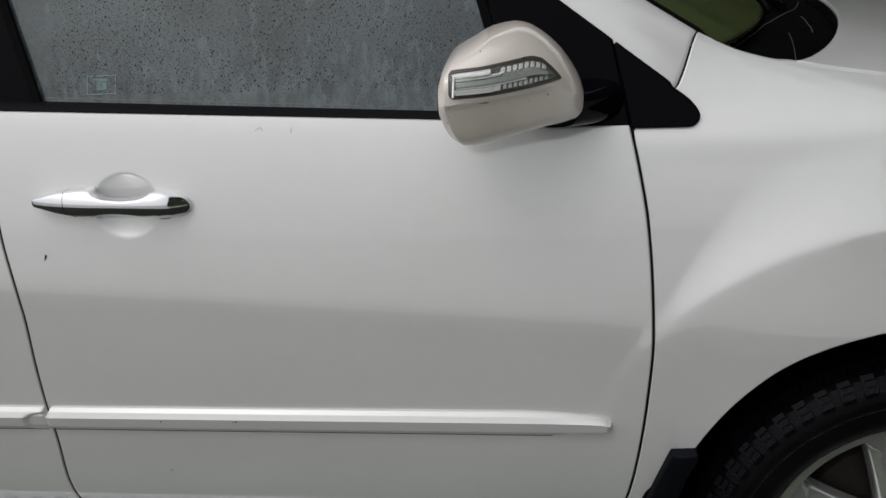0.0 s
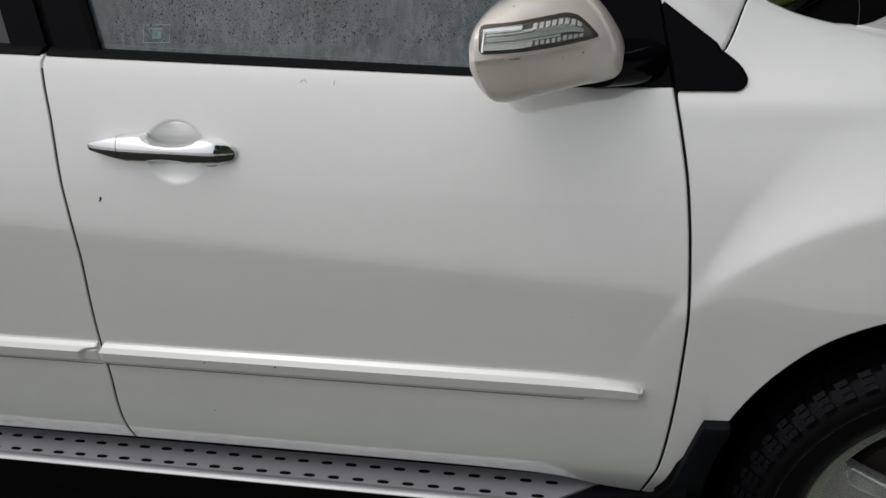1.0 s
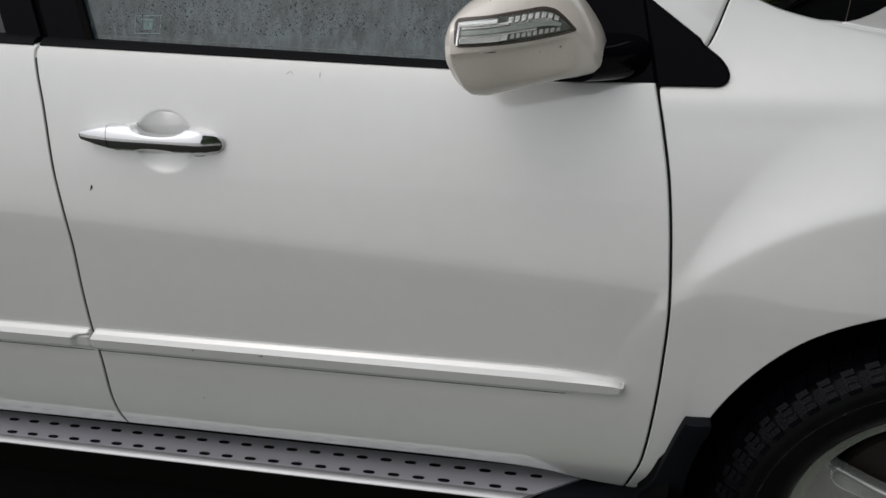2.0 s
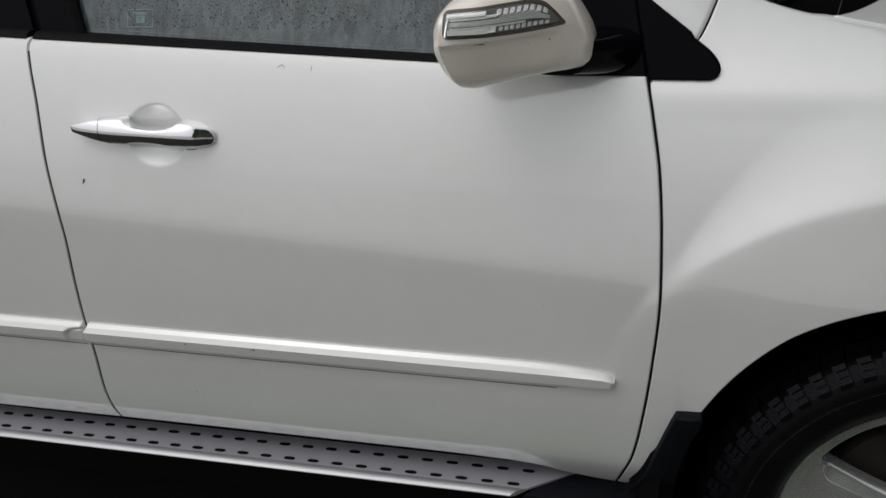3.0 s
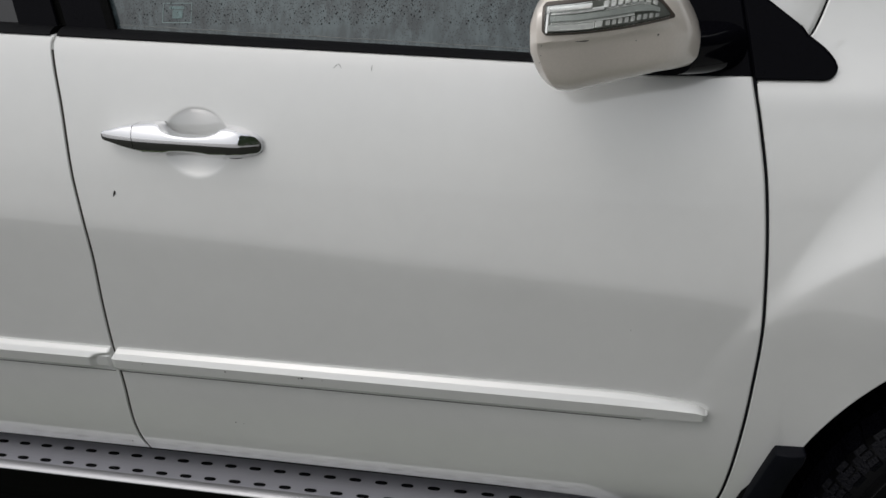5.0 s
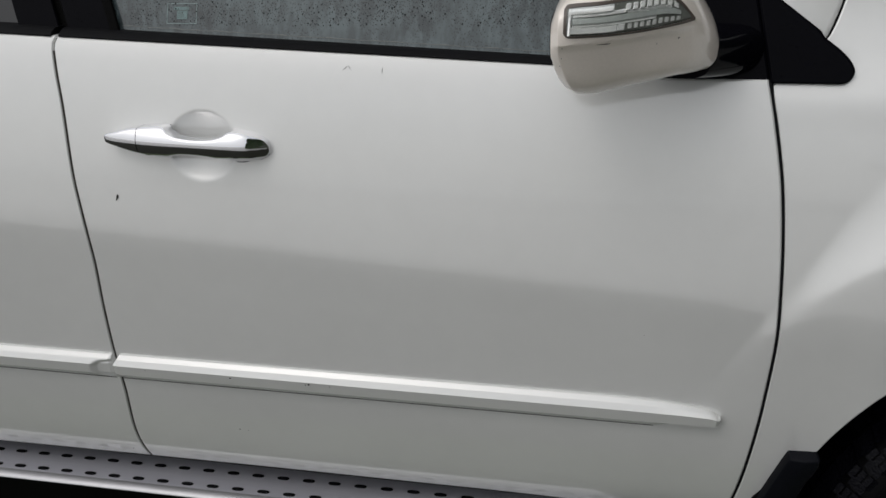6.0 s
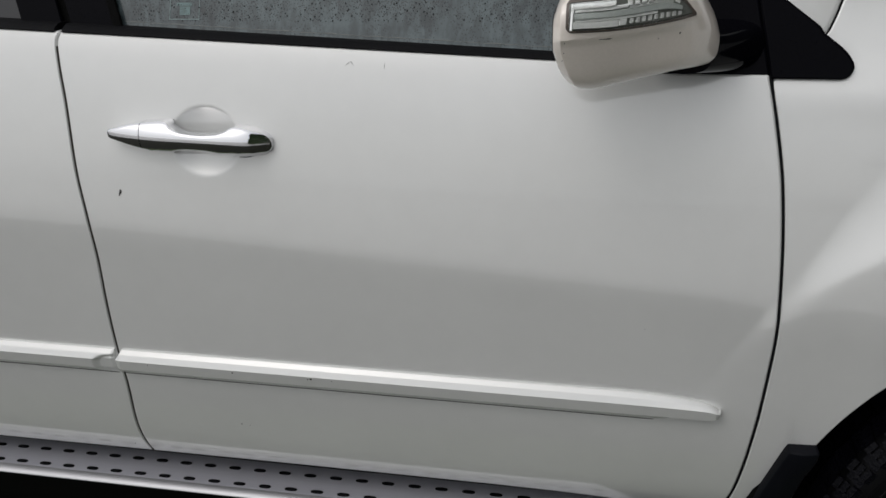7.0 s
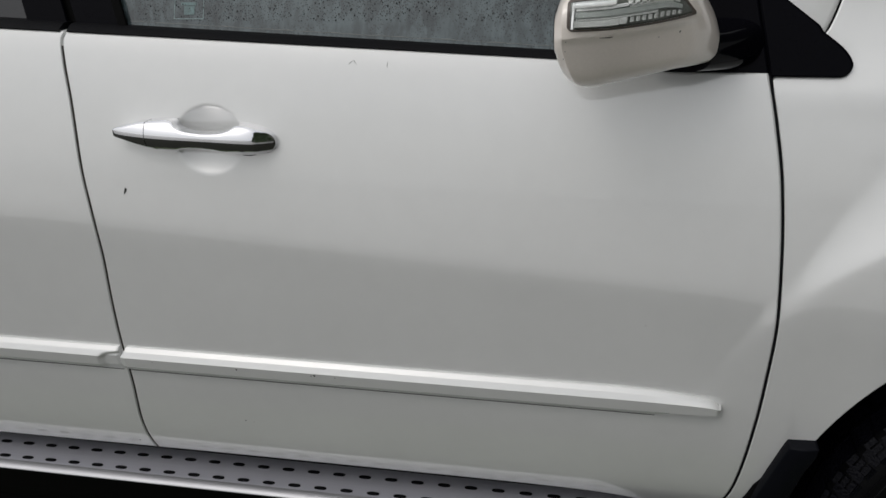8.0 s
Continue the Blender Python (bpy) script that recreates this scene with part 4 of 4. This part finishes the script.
def tyre_mesh():
    """Carcass with raised rings on the side wall, and staggered tread lugs with sipes on the shoulder."""
    side = 0.039
    prof = [(0.230, 0.080), (0.2355, 0.066), (0.248, 0.050), (0.270, side + 0.001), (0.300, side), (0.3045, side), (0.3055, side - 0.0018), (0.3085, side - 0.0018), (0.3095, side + 0.0005), (0.322, side + 0.002), (0.338, side + 0.008), (0.350, side + 0.018),
            (0.356, side + 0.030), (0.359, side + 0.048), (0.360, 0.16), (0.358, 0.262), (0.350, 0.285), (0.330, 0.300), (0.275, 0.306), (0.219, 0.270)]
    shrink = lambda r: r if r < 0.26 else 0.26 + (r - 0.26) * 0.925
    carcass = revolve([(shrink(r), y) for r, y in prof], 120)
    bm = bmesh.new()
    n = 60

    def lug(turn, w, ra, ya, rb, yb, skew=0.0, deep=0.012):
        pts = []
        for r, y, d in ((ra, ya, 0.0), (rb, yb, skew), (rb - deep, yb + 0.003, skew), (ra - deep, ya + deep, 0.0)):
            for q in (-1, 1):
                a = turn + (q * w + d) / 0.35
                r2 = shrink(r)
                pts.append(bm.verts.new((r2 * math.sin(a), y, r2 * math.cos(a))))
        a0, a1, b0, b1, c0, c1, d0, d1 = pts
        for f in ((a0, a1, b1, b0), (b0, b1, c1, c0), (a0, b0, c0, d0), (a1, d1, c1, b1), (c0, c1, d1, d0), (d0, d1, a1, a0)):
            bm.faces.new(f)

    for k in range(n):
        turn = 2 * math.pi * k / n
        # the tall lug, cut by two sipes, and the low one beside it
        lug(turn - 0.0088 / 0.35, 0.0020, 0.330, side - 0.001, 0.3585, side + 0.014, 0.002)
        for f in (0.0, 0.36, 0.72):
            lug(turn + 0.0022 / 0.35, 0.0084, 0.330 + 0.0285 * f, side - 0.001 + 0.015 * f, 0.330 + 0.0285 * (f + 0.27), side - 0.001 + 0.015 * (f + 0.27), 0.0005, 0.008)
        lug(turn, 0.0106, 0.3265, side - 0.0005, 0.3285, side - 0.0005)
        lug(turn + 0.0185 / 0.35, 0.0062, 0.3265, side + 0.0015, 0.350, side + 0.012, 0.004)
        lug(turn, 0.0118, 0.3585, side + 0.016, 0.3675, side + 0.046, 0.006)
        lug(turn + 0.020 / 0.35, 0.0050, 0.356, side + 0.022, 0.3665, side + 0.050, 0.006)
        lug(turn + 0.012 / 0.35, 0.0130, 0.3675, side + 0.058, 0.3685, side + 0.090, -0.004)
        lug(turn, 0.0130, 0.3685, side + 0.098, 0.3685, side + 0.128, 0.004)
    return carcass, bm


def rim_mesh():
    bm = revolve([(0.229, 0.078), (0.2305, 0.0745), (0.2320, 0.0750), (0.2305, 0.0790), (0.2285, 0.0835), (0.2270, 0.0860), (0.218, 0.0872), (0.2085, 0.0885), (0.2065, 0.0905), (0.2055, 0.0945), (0.2050, 0.128), (0.209, 0.134), (0.209, 0.24)], 144)
    for s in range(5):
        turn = radians(94 + 72 * s)
        rows = []
        for i in range(19):
            r = 0.045 + (0.2100 - 0.045) * i / 18
            half = 0.026 + 0.036 * (r / 0.2095) ** 1.3 + 0.030 * max(0, (r - 0.172) / 0.036) ** 3
            if r < 0.09:
                half = min(half, r * 0.75)
            y = 0.0888 - 0.004 * math.sin(math.pi * (r - 0.045) / 0.165)
            # a broad bevel runs along either side of the spoke and fades at the rim
            wide = 1 - 0.30 * ease(0.200 - r, 0.0, 0.035)
            ring = []
            for side, dy in ((-1.16, 0.040), (-1.13, 0.022), (-1.06, 0.013), (-0.97, 0.0095), (-wide, 0.0004), (-wide + 0.05, 0.0), (wide - 0.05, 0.0), (wide, 0.0004), (0.97, 0.0095), (1.06, 0.013), (1.13, 0.022), (1.16, 0.040)):
                t = half * side
                ring.append((r * math.cos(turn) - t * math.sin(turn), y + dy, r * math.sin(turn) + t * math.cos(turn)))
            rows.append(ring)
        add = loft(rows)
        me = bpy.data.meshes.new("spoke")
        add.to_mesh(me)
        add.free()
        bm.from_mesh(me)
        bpy.data.meshes.remove(me)
    return bm


def wheel(at, flip):
    w = new("wheel")
    under(w, car, "black tyre on a five-spoke silver alloy wheel")
    w.location = at
    if flip:
        w.rotation_euler = (0, 0, math.pi)
    return w


front_wheel = wheel(WHEEL, False)
carcass, lugs = tyre_mesh()
bead = [(0.2905, 0.0392), (0.2912, 0.0378), (0.2925, 0.0376), (0.2932, 0.0390), (0.2920, 0.0405)]
rim_bead = [(0.2435, 0.0560), (0.2443, 0.0535), (0.2455, 0.0520), (0.2465, 0.0535), (0.2450, 0.0570)]
pieces = [part("sidewall_bead", revolve(rim_bead, 120), WET_RUBBER, front_wheel), part("sidewall_bead", revolve(bead, 120), WET_RUBBER, front_wheel, "thin raised ring on the side wall"), part("tyre", carcass, TYRE, front_wheel, "black all-terrain tyre"), part("tread", lugs, TREAD, front_wheel, "blocky tread with sipes", smooth=False), part("rim", rim_mesh(), ALLOY, front_wheel, "silver alloy rim"),
          part("hub_cap", revolve([(0.001, 0.080), (0.030, 0.081), (0.034, 0.085), (0.036, 0.095)], 40), ALLOY, front_wheel), part("brake_disc", revolve([(0.02, 0.150), (0.15, 0.150), (0.152, 0.154), (0.152, 0.172), (0.02, 0.172)], 60), RUST, front_wheel, "rusty brake disc"),
          part("brake_shield", revolve([(0.02, 0.185), (0.196, 0.19), (0.197, 0.20), (0.02, 0.205)], 60), DARK, front_wheel)]
for at, flip in (((WHEEL[0] - 2.835, 0.0, WHEEL[2]), False), ((WHEEL[0], 1.88, WHEEL[2]), True), ((WHEEL[0] - 2.835, 1.88, WHEEL[2]), True)):
    w = wheel(at, flip)
    for p in pieces:
        under(new(p.name.split(".")[0], p.data), w)
for ob in scene.objects:
    if ob.name.startswith("tread") and ob.name != "tread_plate":
        ob["kind"] = "stuff"

# wheel house
part("wheel_liner", revolve([(0.372, 0.004), (0.395, 0.02), (0.42, 0.06), (0.42, 0.42), (0.05, 0.42)], 72), DARK, car, "black wheel arch liner").location = (0.885, 0.0, 0.462)

# mudflap
FLAP_BACK = pchip((0.30, 0.40, 0.438, 0.486, 0.543, 0.583, 0.610, 0.624), (0.400, 0.444, 0.468, 0.490, 0.506, 0.518, 0.527, 0.5325))

FLAP_FRONT = pchip((0.30, 0.4894, 0.5757, 0.6226, 0.64), (0.532, 0.537, 0.552, 0.567, 0.568))


def flap_point(u, v):
    z = 0.30 + 0.3235 * v
    x0 = FLAP_BACK(z)
    x = x0 + (FLAP_FRONT(z) - x0) * u
    z = z + 0.003 * u * (v > 0.99)
    return x, body_y(x, max(z, 0.44)) - 0.021 - 0.003 * math.sin(math.pi * u), z


sheet("mudflap", flap_point, 12, 40, PLASTIC, car, "black plastic mudflap behind the front wheel", thick=0.04, roll=0.0018)


# ---- small marks on the paint ----
def mark(name, x, z, long, wide, lean, parent, material=CHIP, proud=0.0006, on=None):
    """A flake or speck: a thin uneven blob that lies on the panel."""
    bm = bmesh.new()
    ring, mid = [], None
    for k in range(10):
        a = 2 * math.pi * k / 10
        r = 1 + 0.25 * math.sin(3 * a + x * 90)
        px, pz = wide * r * math.cos(a), long * r * math.sin(a)
        px, pz = px * math.cos(lean) + pz * math.sin(lean), -px * math.sin(lean) + pz * math.cos(lean)
        y = (on(x + px, z + pz) if on else body_y(x + px, z + pz)) - proud
        ring.append(bm.verts.new((x + px, y, z + pz)))
    y = (on(x, z) if on else body_y(x, z)) - proud * 1.8
    mid = bm.verts.new((x, y, z))
    for k in range(10):
        bm.faces.new((ring[k], ring[(k + 1) % 10], mid))
    return part(name, bm, material, parent)


mark("paint_chip", -0.413, 0.952, 0.0048, 0.0017, 0.35, front_door)
strip_y = lambda x, z: body_y(x, z) - 0.0148
for x, z, a in ((-0.271, 0.6745, 0.0015), (-0.147, 0.6750, 0.0019), (-0.152, 0.6740, 0.0011), (-0.115, 0.6740, 0.0008), (-0.41, 0.6755, 0.0007)):
    mark("speck", x, z, a * 0.8, a, 0.0, front_door, on=strip_y)
for x, z, a in ((-0.282, 0.563, 0.0013), (-0.268, 0.562, 0.0007), (0.33, 0.79, 0.0006), (-0.49, 0.49, 0.0012)):
    mark("speck", x, z, a, a * 0.8, 0.4, front_door)

mark("scuff", 0.268, 1.1985, 0.0007, 0.0070, 0.0, mirror_housing, BEZEL, on=mirror_y)
for x, z, a in ((0.345, 1.196, 0.0013), (0.322, 1.193, 0.0007), (0.264, 1.257, 0.0008), (0.250, 1.262, 0.0006), (0.226, 1.196, 0.0007), (0.223, 1.176, 0.0008), (0.225, 1.185, 0.0006), (0.312, 1.236, 0.0005)):
    mark("speck", x, z, a, a * 0.6, 0.5, mirror_housing, on=mirror_y)
for x, z, lean in ((-0.075, 1.1315, 0.9), (-0.069, 1.1320, -0.7), (-0.0245, 1.1290, 0.1)):
    mark("scratch", x, z, 0.0042, 0.0004, lean, front_door, SCRATCH)

# ---- ground and surroundings ----
def ground_sheet(name, x0, x1, y0, y1, z, n, material, label, rough=0.0):
    verts = [(x0 + (x1 - x0) * i / n, y0 + (y1 - y0) * j / n, z + rough * noise.noise(Vector((i * 0.7, j * 0.7, 3)))) for j in range(n + 1) for i in range(n + 1)]
    faces = [(j * (n + 1) + i, j * (n + 1) + i + 1, (j + 1) * (n + 1) + i + 1, (j + 1) * (n + 1) + i) for j in range(n) for i in range(n)]
    return tagged(mesh_object(name, verts, faces, material), label, "ground", kind="structure")


ground_sheet("ground", -400, 400, -400, 400, 0.032, 40, SOIL, "dark wet soil reaching to the horizon")
ground_sheet("lawn", -25, 25, -0.38, 4.5, 0.037, 20, GRASS, "short green lawn under and round the car")
# unseen pale sheet, added for bounce light and its reflection in the door
paving = ground_sheet("pavement", -160, 160, -160.0, -1.90, 0.042, 40, PAVING, "wide pale concrete yard out of view, added to reflect light onto the car")


paving.rotation_euler = (0, 0, 0.14)


def tree(at, height, spread, seed):
    rnd = random.Random(seed)
    root = new("tree")
    root.location = at
    tagged(root, "leafy green tree out of view, for reflections and shade", "tree", "trees by the drive")
    rows = []
    for i in range(9):
        f = i / 8
        r = 0.16 * (1 - 0.75 * f)
        rows.append([(r * math.cos(a) + 0.12 * math.sin(3 * f), r * math.sin(a), 0.75 * height * f) for a in [2 * math.pi * k / 10 for k in range(10)]])
    bm = loft(rows)
    tips = []
    for i in range(13):
        a, h = rnd.uniform(0, 6.28), rnd.uniform(0.10, 0.72) * height
        tip = Vector((math.cos(a), math.sin(a), 0.5)) * rnd.uniform(0.5, 0.9) * spread + Vector((0, 0, h))
        base = Vector((0, 0, h - 0.1))
        rings = []
        for k in range(4):
            c = base.lerp(tip, k / 3)
            r = 0.05 * (1 - k / 4)
            rings.append([c + Vector((r * math.cos(t), r * math.sin(t), 0)) for t in [2 * math.pi * q / 6 for q in range(6)]])
        me = bpy.data.meshes.new("limb")
        limb = loft(rings)
        limb.to_mesh(me)
        limb.free()
        bm.from_mesh(me)
        bpy.data.meshes.remove(me)
        tips.append(tip)
    trunk = part("trunk", bm, BARK, root)
    trunk.matrix_parent_inverse = Matrix.Identity(4)
    verts, faces = [], []
    for tip in tips + [Vector((0, 0, 0.85 * height))] * 3:
        for _ in range(900):
            c = tip + Vector((rnd.gauss(0, 0.30), rnd.gauss(0, 0.30), rnd.gauss(0, 0.22))) * spread
            u = Vector((rnd.uniform(-1, 1), rnd.uniform(-1, 1), rnd.uniform(-1, 1))).normalized() * rnd.uniform(0.10, 0.20)
            w = u.orthogonal().normalized() * u.length * 0.5
            b = len(verts)
            verts += [c - u, c + w, c + u, c - w]
            faces.append((b, b + 1, b + 2, b + 3))
    crown = mesh_object("crown", verts, faces, LEAF, smooth=False)
    crown.parent = root
    crown["kind"] = "stuff"
    return root


rnd = random.Random(5)
spots = [(-8.0 + 2.6 * i + rnd.uniform(-0.5, 0.5), 6.2 + rnd.uniform(-0.5, 0.9), rnd.uniform(6.0, 7.2), rnd.uniform(2.3, 2.8)) for i in range(8)]
# tall trees ahead of the car, added unseen to block light from that side
spots += [(8.6, -9.0, 10.5, 3.2), (8.2, -6.0, 11.0, 3.2), (8.4, -2.8, 11.5, 3.2), (8.8, 0.6, 11.0, 3.2), (11.5, -7.0, 12.5, 3.6), (12.0, -1.5, 12.5, 3.6), (11.0, 4.0, 12.0, 3.6)]
for i, (x, y, h, spread) in enumerate(spots):
    tree((x, y, 0.032), h, spread, 40 + i)


def hedge(a, b, deep, height, seed):
    """A loose row of shrubs from a to b: stems, and many small leaves with gaps and an uneven top."""
    rnd = random.Random(seed)
    a, b = Vector((*a, 0.032)), Vector((*b, 0.032))
    run = b - a
    side = Vector((-run.y, run.x, 0)).normalized()
    root = new("hedge")
    root.location = a
    tagged(root, "dark green shrubs added out of view to shade the front", "hedge")
    n = int(run.length / 0.5)
    verts, faces = [], []
    for i in range(n + 1):
        c = run * (i / n) + side * rnd.uniform(-0.2, 0.2) * deep
        top = c + Vector((rnd.uniform(-0.15, 0.15), rnd.uniform(-0.15, 0.15), height * 0.8))
        k = len(verts)
        for p, r in ((c, 0.035), (top, 0.012)):
            verts += [p + Vector((r * math.cos(t), r * math.sin(t), 0)) for t in [2 * math.pi * q / 6 for q in range(6)]]
        faces += [(k + q, k + (q + 1) % 6, k + 6 + (q + 1) % 6, k + 6 + q) for q in range(6)]
    stems = mesh_object("stems", verts, faces, BARK)
    stems.parent = root
    stems["kind"] = "stuff"
    verts, faces = [], []
    for _ in range(int(run.length * 750)):
        f = rnd.random()
        top = height * (0.82 + 0.35 * noise.noise(Vector((f * run.length * 0.9, seed, 0.0))))
        z = top * rnd.random() ** 0.8
        c = run * f + side * rnd.gauss(0, 0.32) * deep + Vector((0, 0, z))
        u = Vector((rnd.uniform(-1, 1), rnd.uniform(-1, 1), rnd.uniform(-1, 1))).normalized() * rnd.uniform(0.05, 0.11)
        w = u.orthogonal().normalized() * u.length * 0.5
        k = len(verts)
        verts += [c - u, c + w, c + u, c - w]
        faces.append((k, k + 1, k + 2, k + 3))
    crown = mesh_object("leaves", verts, faces, LEAF, smooth=False)
    crown.parent = root
    crown["kind"] = "stuff"
    return root


# added out of view, to keep light off the wing and front wheel
hedge((2.7, -1.2), (3.6, -9.0), 0.8, 2.5, 4)
